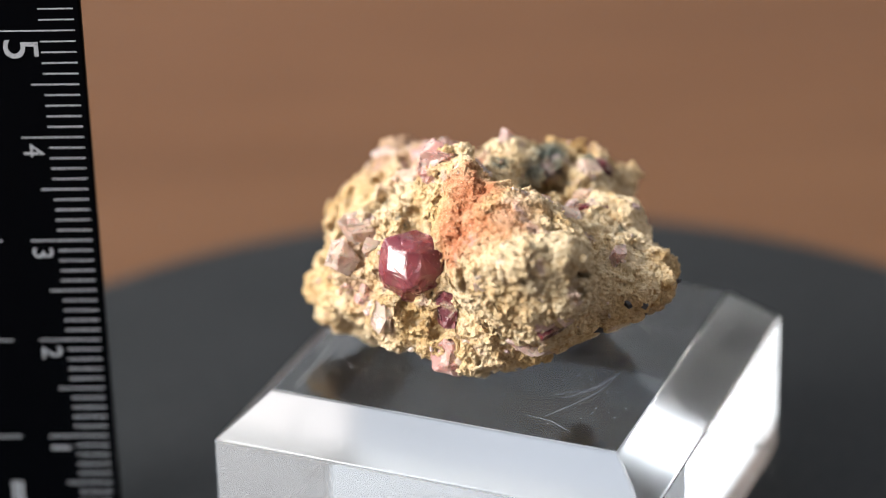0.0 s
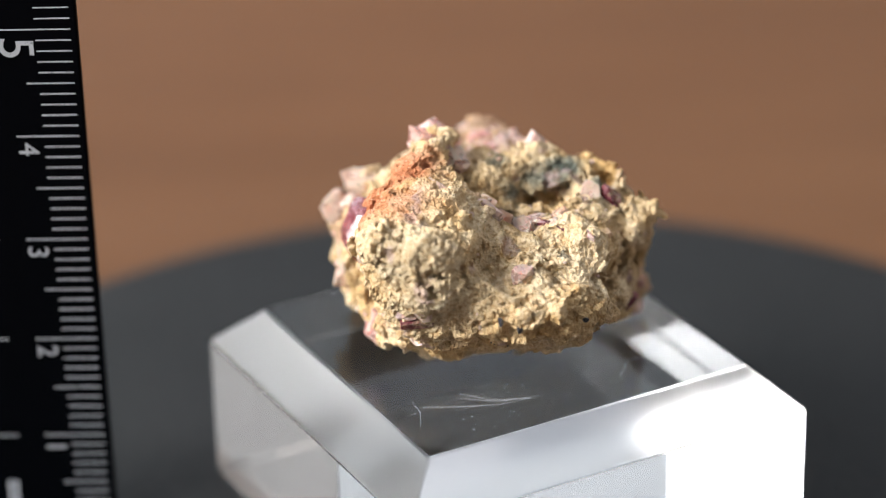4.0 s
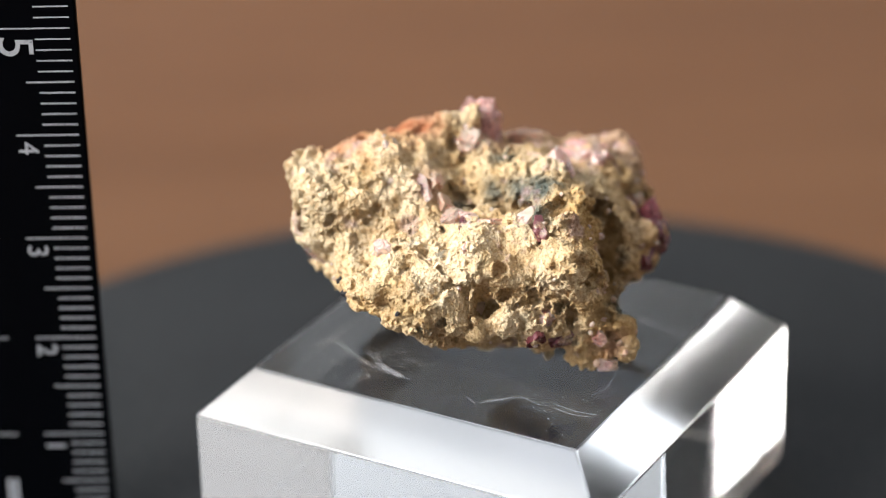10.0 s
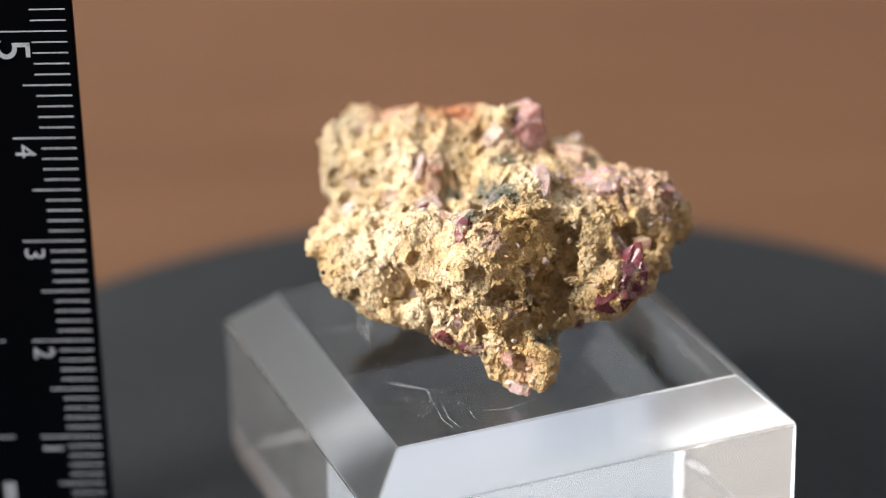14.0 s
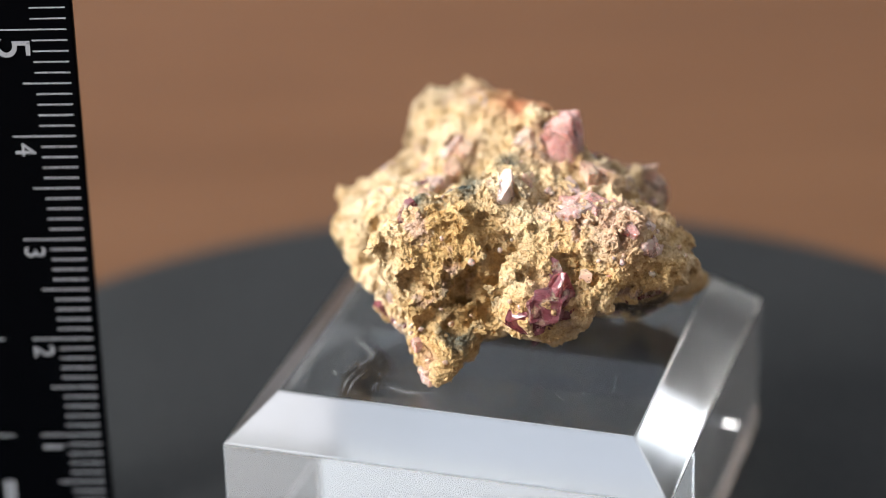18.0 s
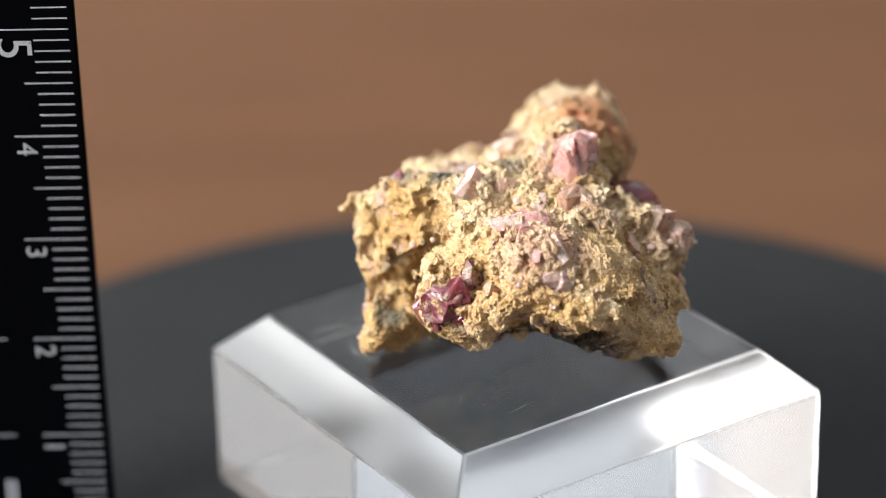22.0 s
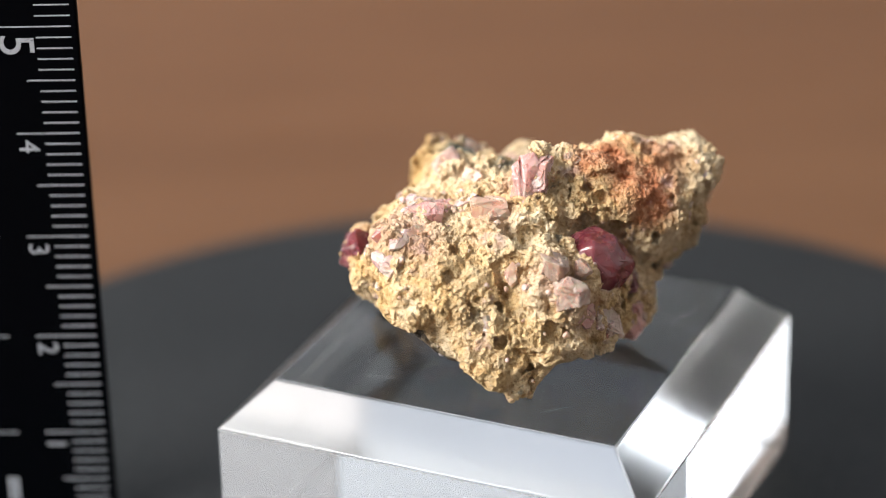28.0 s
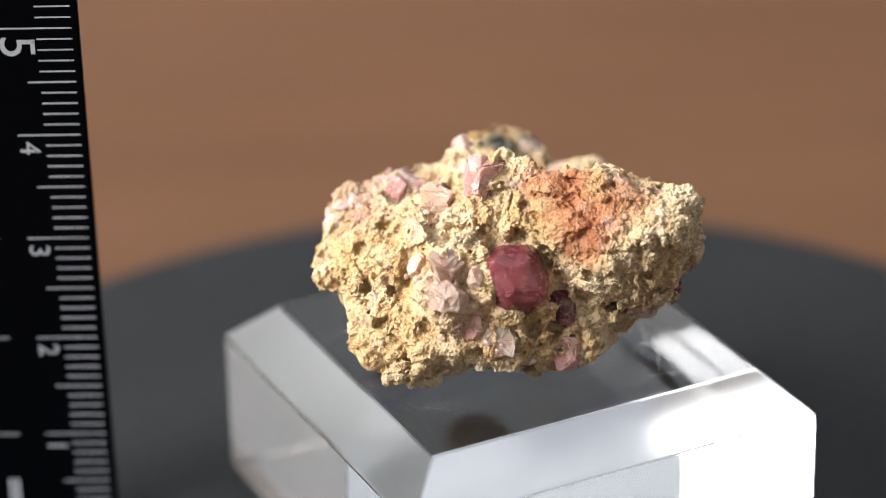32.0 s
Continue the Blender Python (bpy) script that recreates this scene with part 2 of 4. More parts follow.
# tones of two unseen walls, set to control fill light
FILL_LIMIT_WALL = plaster_material("fill_limit_wall", (0.3, 0.29, 0.28))
FILL_SET_WALL = plaster_material("fill_set_wall", (0.5, 0.5, 0.5))
FLOOR_MAT = Mat("grey_floor", (0.4, 0.39, 0.38), 0.6).m


# ---------------------------------------------------------------- mesh helpers
def part(name, bm, material, parent=None, label="", smooth=False):
    me = bpy.data.meshes.new(name)
    bm.to_mesh(me)
    bm.free()
    me.materials.append(material)
    if smooth:
        me.polygons.foreach_set("use_smooth", [True] * len(me.polygons))
    ob = new(name, me)
    if parent is not None:
        ob.parent = parent
    if label:
        tagged(ob, label)
    return ob


def box_bm(x0, x1, y0, y1, z0, z1, bevel=0.0, bm=None):
    bm = bm or bmesh.new()
    made = bmesh.ops.create_cube(bm, size=1.0)["verts"]
    for v in made:
        v.co = Vector((x0 + (v.co.x + 0.5) * (x1 - x0), y0 + (v.co.y + 0.5) * (y1 - y0), z0 + (v.co.z + 0.5) * (z1 - z0)))
    if bevel:
        edges = list({e for v in made for e in v.link_edges})
        bmesh.ops.bevel(bm, geom=edges, offset=bevel, segments=2, affect="EDGES", profile=0.5)
    return bm


def empty(name, m=None):
    ob = new(name)
    ob.empty_display_size = 0.01
    if m is not None:
        ob.matrix_basis = m
    return ob


# ---------------------------------------------------------------- unseen room, added and toned for fill and reflections
def room():
    x0, x1, y0, y1, z0, z1, w = -1.2, 1.5, -1.7, 2.05, -0.74, 1.86, 0.12
    tagged(part("floor", box_bm(x0 - w, x1 + w, y0 - w, y1 + w, z0 - 0.1, z0), FLOOR_MAT), "plain grey floor of a room", kind="structure")
    # ceiling out of view, opened for the added overhead lamp
    bm = box_bm(x0 - w, x1 + w, y0 - w, -1.05, z1, z1 + 0.1)
    box_bm(x0 - w, x1 + w, 1.75, y1 + w, z1, z1 + 0.1, bm=bm)
    box_bm(x0 - w, -1.05, -1.05, 1.75, z1, z1 + 0.1, bm=bm)
    box_bm(1.25, x1 + w, -1.05, 1.75, z1, z1 + 0.1, bm=bm)
    tagged(part("ceiling", bm, PAINT), "unseen white painted ceiling, added with an opening for the overhead lamp", kind="structure")
    # added walls out of view, toned to balance fill and block reflections
    tagged(part("wall_south", box_bm(x0, x1, y0 - w, y0, z0, z1), FILL_LIMIT_WALL), "unseen plain wall, added and toned to limit fill light", kind="structure")
    tagged(part("wall_east", box_bm(x1, x1 + w, y0 - w, y1 + w, z0, z1), FILL_SET_WALL), "unseen plain grey wall, added and toned to set fill light", kind="structure")
    # added wall out of view that acts as a reflector for the block
    tagged(part("wall_north", box_bm(x0, x1, y1, y1 + w, z0, z1), REFLECTOR_WALL), "unseen plain pale wall, added to reflect light into the block", kind="structure")
    # unseen side wall with four openings, each cut for an added lamp
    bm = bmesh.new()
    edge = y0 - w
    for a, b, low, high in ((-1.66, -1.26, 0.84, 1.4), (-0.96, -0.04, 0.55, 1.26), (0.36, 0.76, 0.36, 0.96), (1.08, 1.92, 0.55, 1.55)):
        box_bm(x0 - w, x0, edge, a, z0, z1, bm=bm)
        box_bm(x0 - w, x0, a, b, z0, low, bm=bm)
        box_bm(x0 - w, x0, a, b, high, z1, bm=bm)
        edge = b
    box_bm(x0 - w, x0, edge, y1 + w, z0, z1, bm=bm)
    tagged(part("wall_west", bm, PAINT), "unseen white painted wall, added with four openings for the lamps", kind="structure")


room()


# ---------------------------------------------------------------- table, turntable, block
def wooden_table():
    ob = empty("wooden_table")
    tagged(ob, "warm brown wooden table top with long grain", "table")
    y = -0.5
    widths = (0.19, 0.21, 0.18, 0.2, 0.22, 0.19, 0.2)
    for i, wd in enumerate(widths):
        part("plank", box_bm(-0.95, 1.0, y + 0.0006, y + wd - 0.0006, -0.03, TABLE_Z, 0.0008), WOOD, ob)
        y += wd
    for sx in (-0.9, 0.88):
        for sy in (-0.46, 0.83):
            part("leg", box_bm(sx, sx + 0.06, sy, sy + 0.06, -0.74, -0.03, 0.004), WOOD, ob)
    return ob


wooden_table()


def lathe(profile, steps=96):
    """A body of revolution from (radius, height) pairs, closed at both ends."""
    bm = bmesh.new()
    rings = []
    for r, z in profile:
        rings.append([bm.verts.new((r * math.cos(2 * math.pi * i / steps), r * math.sin(2 * math.pi * i / steps), z)) for i in range(steps)])
    for a, b in zip(rings, rings[1:]):
        for i in range(steps):
            bm.faces.new((a[i], a[(i + 1) % steps], b[(i + 1) % steps], b[i]))
    bm.faces.new(rings[0][::-1])
    bm.faces.new(rings[-1])
    return bm


def turntable():
    ob = empty("turntable", pose(0, 0, 0))
    tagged(ob, "round matte charcoal display turntable on a wooden table", "turntable")
    part("base", lathe([(0.052, 0.0), (0.053, 0.001), (0.053, 0.011), (0.052, 0.012)]), DISC, ob)
    r = 0.0668
    part("disc", lathe([(r - 0.001, 0.0125), (r, 0.0135), (r, DISC_TOP - 0.0012), (r - 0.0004, DISC_TOP - 0.0004), (r - 0.0014, DISC_TOP)], 160), DISC, ob)
    return ob


TURNTABLE = turntable()


def acrylic_block():
    bm = bmesh.new()
    a, b, step = 0.020, 0.01604, BLOCK_H - 0.00382
    rings = []
    for s, z in ((a, 0.0), (a, step), (b, BLOCK_H)):
        rings.append([bm.verts.new((s * sx, s * sy, z)) for sx, sy in ((-1, -1), (1, -1), (1, 1), (-1, 1))])
    for lo, hi in zip(rings, rings[1:]):
        for i in range(4):
            bm.faces.new((lo[i], lo[(i + 1) % 4], hi[(i + 1) % 4], hi[i]))
    bm.faces.new(rings[0][::-1])
    bm.faces.new(rings[-1])
    bmesh.ops.bevel(bm, geom=list(bm.edges), offset=0.0002, segments=3, affect="EDGES", profile=0.5)
    for f in bm.faces:
        f.material_index = 1 if 0.3 < f.normal.z < 0.95 else 0
    ob = part("display_block", bm, ACRYLIC)
    ob.data.materials.append(ACRYLIC_RIM)
    return tagged(ob, "clear acrylic display block with sloping top rim", "display block")


def scratch(parent, points, wide):
    """A hair-thin scratch along a bent line on the block's top, in centimetres."""
    bm = bmesh.new()
    z = BLOCK_H * 100 + 0.0008
    rows = []
    for i, (x, y) in enumerate(points):
        a, b = points[max(0, i - 1)], points[min(len(points) - 1, i + 1)]
        side = Vector((a[1] - b[1], b[0] - a[0])).normalized() * wide * (0.4 if i in (0, len(points) - 1) else 1.0)
        rows.append([bm.verts.new(((x + k * side.x) * CM, (y + k * side.y) * CM, (z + h) * CM)) for k, h in ((-1, 0), (0, 0.0012), (1, 0))])
    for lo, hi in zip(rows, rows[1:]):
        for j in (0, 1):
            bm.faces.new((lo[j], lo[j + 1], hi[j + 1], hi[j]))
    return part("scratch", bm, SCRATCH, parent)


def mark_block(ob):
    for points in (((0.82, -1.24), (0.99, -0.94), (1.12, -0.64), (1.16, -0.34)), ((1.22, 0.35), (1.29, 0.47)),
                   ((0.85, -0.88), (1.06, -0.64), (1.17, -0.25)), ((1.27, 0.5), (1.13, 0.62), (1.0, 0.76), (1.05, 0.98)),
                   ((0.98, 1.07), (1.02, 1.3), (0.99, 1.5)), ((0.76, -0.85), (1.01, -0.67), (1.16, -0.35)),
                   ((0.66, -1.27), (0.9, -1.3), (1.12, -1.42)), ((1.19, 0.53), (1.12, 0.66)), ((1.05, 1.11), (1.08, 1.3), (1.05, 1.47)),
                   ((-0.76, 1.05), (-0.86, 1.14)), ((-1.1, -1.0), (-1.3, -0.8)), ((-1.2, 0.6), (-1.25, 0.9)), ((0.2, 1.3), (0.5, 1.36), (0.7, 1.3))):
        scratch(ob, points, 0.0022)
    rnd = random.Random(5)
    bm = bmesh.new()
    for cx, cy, spread, count in ((1.15, -1.1, 0.22, 34), (1.0, -0.62, 0.14, 16), (1.18, 1.0, 0.14, 16), (1.0, 1.2, 0.25, 22), (0.0, 0.0, 1.0, 60)):
        for _ in range(count):
            x, y = cx + rnd.gauss(0, spread), cy + rnd.gauss(0, spread)
            if max(abs(x), abs(y)) > 1.55:
                continue
            r = rnd.uniform(0.0025, 0.007)
            bmesh.ops.create_icosphere(bm, subdivisions=1, radius=r * CM,
                                       matrix=Matrix.Translation((x * CM, y * CM, BLOCK_H + r * 0.3 * CM)) @ Matrix.Diagonal((1, rnd.uniform(0.5, 1.6), 0.5, 1)))
    tagged(part("dust", bm, SCRATCH, ob), "fine white dust specks", kind="stuff")


BLOCK = acrylic_block()
mark_block(BLOCK)
BLOCK_AT = pose(-0.00022, -0.00067, DISC_TOP + 0.00004, 0, 0, -21.33)
BLOCK.matrix_basis = BLOCK_AT


# ---------------------------------------------------------------- the ruler
def ruler():
    ob = empty("ruler", pose(-0.0366, -0.0012, DISC_TOP))
    tagged(ob, "black ruler with white centimetre marks standing upright", "ruler")
    zero = TOP - 0.0193 - DISC_TOP
    width, thick, high = 0.0147, 0.0009, 0.09
    part("blade", box_bm(-width, 0.0, 0.0, thick, 0.0, high, 0.0002), RULER_BLACK, ob)
    # the marks are thin raised print on the face toward the viewer
    for mm in range(0, 78):
        z = zero + mm * 0.001
        long = 0.0031
        if mm % 5 == 0:
            long = 0.0042
        if mm % 10 == 0:
            long = 0.0068 if mm == 50 else 0.0055
        thin = 0.000065
        part("mark", box_bm(-0.0006 - long, -0.0006, -0.00003, 0.0002, z - thin, z + thin), RULER_INK, ob)
        if mm % 10 == 0:
            part("mark", box_bm(-width + 0.0006, -width + 0.0006 + 0.0055, -0.00003, 0.0002, z - thin, z + thin), RULER_INK, ob)
    for x in (-0.0098, -0.0092):
        part("printed_bar", box_bm(x - 0.0002, x + 0.0002, -0.00003, 0.0002, zero + 0.0028, zero + 0.0052), RULER_INK, ob)
    for n in range(1, 8):
        tall = 0.0044 if n == 5 else 0.0026
        cu = bpy.data.curves.new("numeral", "FONT")
        cu.body, cu.size, cu.extrude, cu.align_x = str(n), tall, 0.00002, "LEFT"
        tmp = new("numeral", cu)
        me = bpy.data.meshes.new_from_object(tmp.evaluated_get(bpy.context.evaluated_depsgraph_get()))
        bpy.data.objects.remove(tmp)
        me.materials.clear()
        me.materials.append(RULER_INK)
        num = new("numeral", me)
        num.parent = ob
        x = -0.0060 if n != 5 else -0.0069
        num.matrix_basis = Matrix.Translation((x, -0.00003, zero + n * 0.01 - 0.0006)) @ pose(0, 0, 0, 90, 0, 0) @ pose(0, 0, 0, 0, 0, -90)
    return ob


ruler()


# ---------------------------------------------------------------- the mineral specimen
# lumps of the rock as balls: x, y, z and radius in centimetres
LUMPS_CORE = [(-0.46, -0.23, 0.94, 0.7), (-0.63, -0.06, 0.96, 0.69), (-0.19, 0.19, 0.94, 0.68), (-0.17, -0.53, 0.68, 0.64), (0.11, 0.34, 0.87, 0.62), (0.12, -0.47, 0.75, 0.61), (0.1, -0.75, 0.86, 0.61), (-0.4, -0.46, 0.71, 0.6), (0.5, -0.42, 0.83, 0.58), (0.32, -0.73, 0.87, 0.56), (-0.61, 0.3, 1.02, 0.56), (-0.16, 0.59, 0.88, 0.54), (-0.94, 0.24, 0.92, 0.53), (-0.79, -0.5, 0.74, 0.53), (-0.33, -0.68, 0.61, 0.52), (-1.02, -0.08, 0.73, 0.52), (0.08, 0.45, 1.09, 0.51), (-0.02, -1.12, 1.37, 0.51), (-0.13, 0.02, 0.63, 0.51), (0.39, -0.22, 0.62, 0.51), (-0.6, -0.3, 0.58, 0.51), (0.55, -0.69, 0.89, 0.5), (0.42, 0.04, 0.92, 0.5)]
LUMPS_CORE_MORE = [(0.27, -1.1, 0.96, 0.49), (0.02, -0.93, 1.36, 0.49), (-0.4, 0.58, 0.96, 0.49), (-0.04, -0.29, 0.47, 0.49), (0.54, 0.38, 1, 0.48), (-0.34, 0.1, 1.17, 0.48), (-0.88, -0.13, 0.66, 0.48), (0.18, -1.18, 1.13, 0.47), (-0.77, 0.61, 1.12, 0.47), (0.15, -1.34, 1.26, 0.47), (0.18, 0.14, 0.61, 0.47), (0.18, -0.08, 0.45, 0.47), (-0.16, 0.65, 1.05, 0.47), (-0.69, -0.62, 0.76, 0.47), (-1.01, -0.38, 0.94, 0.46), (-0.21, -0.81, 0.66, 0.46), (0.55, -0.19, 0.95, 0.45), (-0.38, -0.51, 1.28, 0.45), (0.56, 0.5, 0.91, 0.44), (-0.17, -0.89, 1.37, 0.44), (0.28, 0.6, 0.79, 0.43), (-1.08, -0.37, 0.76, 0.43), (-0.22, -0.54, 0.4, 0.43)]
LUMPS_CORE_REST = [(-0.6, -0.67, 0.64, 0.43), (-1.22, 0.23, 0.75, 0.42), (-0.03, 0.22, 0.56, 0.42), (-0.59, 0.66, 1.09, 0.41), (0.41, 0.49, 1.17, 0.41), (0.58, 0.45, 1.2, 0.41), (0.63, 0.06, 1.02, 0.41), (-0.32, -0.68, 1.34, 0.4), (0.07, -1.37, 1.41, 0.4), (-1.18, 0.47, 0.99, 0.4), (-0.22, 0.81, 0.87, 0.39), (0.97, -0.59, 0.87, 0.39), (0.34, -1.42, 1.33, 0.39), (0.78, -0.5, 0.74, 0.39), (0.18, -1.3, 1.07, 0.39), (-1.05, 0.5, 0.89, 0.39), (-0.06, -1.09, 1.54, 0.38), (-0.53, 0.78, 1.15, 0.38), (-0.82, 0.09, 1.26, 0.37), (0.32, 0.48, 1.3, 0.36), (0.08, 0.41, 1.33, 0.36), (-1.36, 0.02, 0.65, 0.36), (-0.47, -0.42, 0.35, 0.36)]
LUMPS_CORE_LAST = [(-0.95, 0.79, 1.17, 0.36), (-0.15, -1.3, 1.33, 0.35), (0.71, -0.95, 0.92, 0.35), (0.34, -0.67, 1.21, 0.34), (-0.35, -0.79, 1.53, 0.34), (0.83, -0.74, 1.04, 0.34), (-1.28, -0.31, 0.72, 0.34), (-1.06, 0.7, 0.99, 0.33)]
LUMPS_FEET = [(-1.24, 0.04, 0.51, 0.32), (0.38, 0.11, 0.36, 0.31), (-1.43, -0.11, 0.49, 0.31), (-0.1, -0.11, 0.3, 0.3), (0.01, -0.88, 0.43, 0.29), (-0.16, 0.51, 0.52, 0.29), (0.7, -0.25, 0.53, 0.26), (0.62, 0.82, 0.52, 0.26), (-1.21, -0.13, 0.28, 0.25), (0.41, 0.78, 0.55, 0.25), (0.49, 0.87, 0.46, 0.25), (0.61, 0.87, 0.34, 0.24), (-0.46, -1.07, 0.36, 0.19), (0.56, 1.06, 0.42, 0.19), (-0.88, -0.91, 0.52, 0.18), (0.75, 0.73, 0.41, 0.18), (0.67, 0.78, 0.21, 0.18), (-0.27, -1.12, 0.44, 0.17), (-0.69, -0.98, 0.45, 0.17), (0.72, -0, 0.37, 0.16), (-0.96, -0.21, 0.2, 0.15), (-1.71, 0.03, 0.45, 0.15), (-1.66, -0.15, 0.3, 0.13)]
LUMPS_FEET_MORE = [(-1.47, -0.16, 0.22, 0.13), (0.7, 0.99, 0.19, 0.13), (-0.39, 0.98, 0.48, 0.13), (0.42, 0.78, 0.27, 0.13), (0.65, 1.15, 0.26, 0.13), (-1.75, 0.15, 0.51, 0.12), (0.93, 0.47, 0.41, 0.12), (0.44, 0.37, 0.14, 0.11)]
LUMPS_EAST = [(0.74, -0.17, 1.13, 0.33), (1.22, -0.64, 0.87, 0.28), (0.88, 0.17, 1.04, 0.27), (0.93, -0.36, 1.05, 0.27), (1.16, -0.79, 0.92, 0.26), (0.98, -0.16, 1.17, 0.25), (0.88, -0.28, 0.58, 0.25), (1.24, -0.37, 0.75, 0.19), (1.07, -0.37, 0.65, 0.19), (1.04, 0.04, 1.15, 0.18), (1.2, -0.36, 0.92, 0.18), (1.02, 0.35, 0.57, 0.15), (1.06, -0.12, 1.24, 0.14), (1.28, -0.95, 0.98, 0.13), (1.24, -0.07, 0.65, 0.12), (1.15, 0.12, 0.71, 0.11)]
LUMPS_FOREFOOT = [(0.66, 0.66, 0.67, 0.3), (0.84, 0.6, 1.21, 0.28), (0.61, 0.54, 1.43, 0.26), (0.67, 0.69, 1.02, 0.26), (0.84, 0.4, 0.78, 0.25), (0.75, 0.61, 1.32, 0.24), (0.84, 0.68, 1.05, 0.24), (0.73, 0.41, 1.37, 0.19), (0.86, 0.55, 0.56, 0.19), (1.01, 0.63, 1.25, 0.19), (0.91, 0.37, 1.12, 0.18), (0.72, 0.61, 1.47, 0.12), (0.86, 0.83, 0.84, 0.12), (1.15, 0.67, 1.28, 0.1)]
LUMPS_NORTH = [(-0.32, 1.02, 0.79, 0.33), (-0.13, 1.03, 0.83, 0.31), (-0, 0.3, 1.47, 0.27), (0.07, 0.88, 0.78, 0.27), (-0.28, 0.93, 0.65, 0.23), (-0.01, 0.95, 1.09, 0.21), (-0.27, 1.25, 0.92, 0.18), (-0, 0.44, 1.64, 0.15), (0.27, 0.94, 0.64, 0.15), (-0.11, 1.29, 0.98, 0.14)]
LUMPS_ROSE_NEST = [(-0.86, 0.89, 1.09, 0.31), (-0.53, 0.91, 0.9, 0.3), (-1.15, 0.8, 1.12, 0.27), (-1.3, 0.71, 0.99, 0.26), (-0.07, 0.14, 1.51, 0.24), (-1.41, 0.54, 0.96, 0.23), (-0.56, 1.16, 0.81, 0.22), (-0.69, 1.05, 0.93, 0.21), (-1, 0.91, 1.36, 0.2), (-1.33, 0.85, 1.04, 0.19), (-0.61, 0.78, 1.43, 0.17), (-0.84, 1.11, 1.01, 0.16), (-1.44, 0.8, 1, 0.16), (-0.85, 1.02, 1.32, 0.14), (-0.74, 1.25, 0.89, 0.13), (-0.52, 1.06, 0.55, 0.13), (-1.54, 0.73, 0.97, 0.12)]
LUMPS_WEST = [(-0.6, -0.31, 1.48, 0.29), (-1.2, -0.42, 1.09, 0.29), (-0.16, -0.04, 1.47, 0.28), (-1.38, 0.35, 0.85, 0.27), (-1.11, -0.65, 0.63, 0.26), (-1.09, -0.66, 1.07, 0.24), (-1.02, -0.12, 1.32, 0.23), (-1.36, -0.49, 0.95, 0.23), (-1.27, 0.23, 1.13, 0.22), (-1.12, -0.32, 1.27, 0.21), (-1.31, -0.57, 0.6, 0.19), (-1.41, -0.59, 1.05, 0.18), (-1.53, 0.24, 0.63, 0.18), (-1.48, -0.37, 0.62, 0.17), (-0.63, -0.28, 1.85, 0.12), (-0.53, -0.31, 1.96, 0.07)]
LUMPS_GARNET_SIDE = [(-0.9, -0.72, 0.95, 0.29), (-0.28, -0.2, 1.48, 0.27), (-0.43, -0.37, 1.64, 0.27), (-0.38, -1.02, 1.52, 0.26), (-0.39, -0.61, 1.68, 0.25), (-1.05, -0.83, 0.59, 0.19), (-0.64, -0.78, 1.2, 0.15), (-0.37, -0.52, 1.91, 0.11), (-0.39, -0.34, 1.96, 0.08)]
LUMPS_RED_END = [(0.58, -1.15, 0.97, 0.33), (0.16, -1.08, 0.62, 0.33), (0.92, -0.86, 0.95, 0.32), (-0.15, -1.04, 0.59, 0.31), (0.32, -1.22, 1.44, 0.3), (-0.16, -1.2, 1.12, 0.3), (-0.27, -1.23, 1.42, 0.28), (0.21, -1.57, 1.51, 0.28), (0.56, -1.3, 1.19, 0.26), (-0.14, -0.82, 1.65, 0.26), (0.77, -1.18, 1.01, 0.26), (0.3, -1.3, 0.74, 0.25), (0.38, -1.56, 1.21, 0.25), (1, -1.01, 0.95, 0.23), (0.21, -1.48, 0.92, 0.23), (0.25, -0.71, 1.48, 0.23), (0.9, -1.17, 0.98, 0.22), (0.1, -1.68, 1.58, 0.21), (-0.02, -1.62, 1.5, 0.19), (-0.21, -1.47, 1.5, 0.17), (0.52, -1.61, 1.53, 0.17), (0.38, -1.71, 1.6, 0.17), (1.06, -1.15, 0.98, 0.16)]
LUMPS_RED_END_MORE = [(1.18, -1.05, 0.98, 0.16), (0.2, -1.78, 1.64, 0.13)]
LUMPS = np.array(LUMPS_CORE + LUMPS_CORE_MORE + LUMPS_CORE_REST + LUMPS_CORE_LAST + LUMPS_FEET + LUMPS_FEET_MORE + LUMPS_EAST + LUMPS_FOREFOOT + LUMPS_NORTH + LUMPS_ROSE_NEST + LUMPS_WEST + LUMPS_GARNET_SIDE + LUMPS_RED_END + LUMPS_RED_END_MORE)
# dark clefts and pits: x, y, z and radius in centimetres
CLEFTS_BOWL = [(0.55, -1.07, 1.47, 0.04), (0.66, -1.13, 1.35, 0.04), (0.77, -1.20, 1.26, 0.04), (0.38, 0.15, 1.40, 0.10), (0.30, 0.18, 1.36, 0.09), (0.51, 0.23, 1.48, 0.08), (0.26, 0.01, 1.37, 0.07), (0.63, -1.61, 1.40, 0.04), (0.69, -1.45, 1.39, 0.04), (0.61, -1.34, 1.54, 0.03), (0.71, -0.46, 1.33, 0.03), (-0.23, -0.48, 1.77, 0.05), (1.00, 0.36, 0.89, 0.07), (1.08, 0.13, 0.92, 0.05), (1.26, -0.01, 0.71, 0.05), (1.37, -0.40, 0.81, 0.04), (0.37, -0.65, 1.61, 0.05), (0.69, -1.28, 1.39, 0.03), (0.57, -1.71, 1.42, 0.03)]
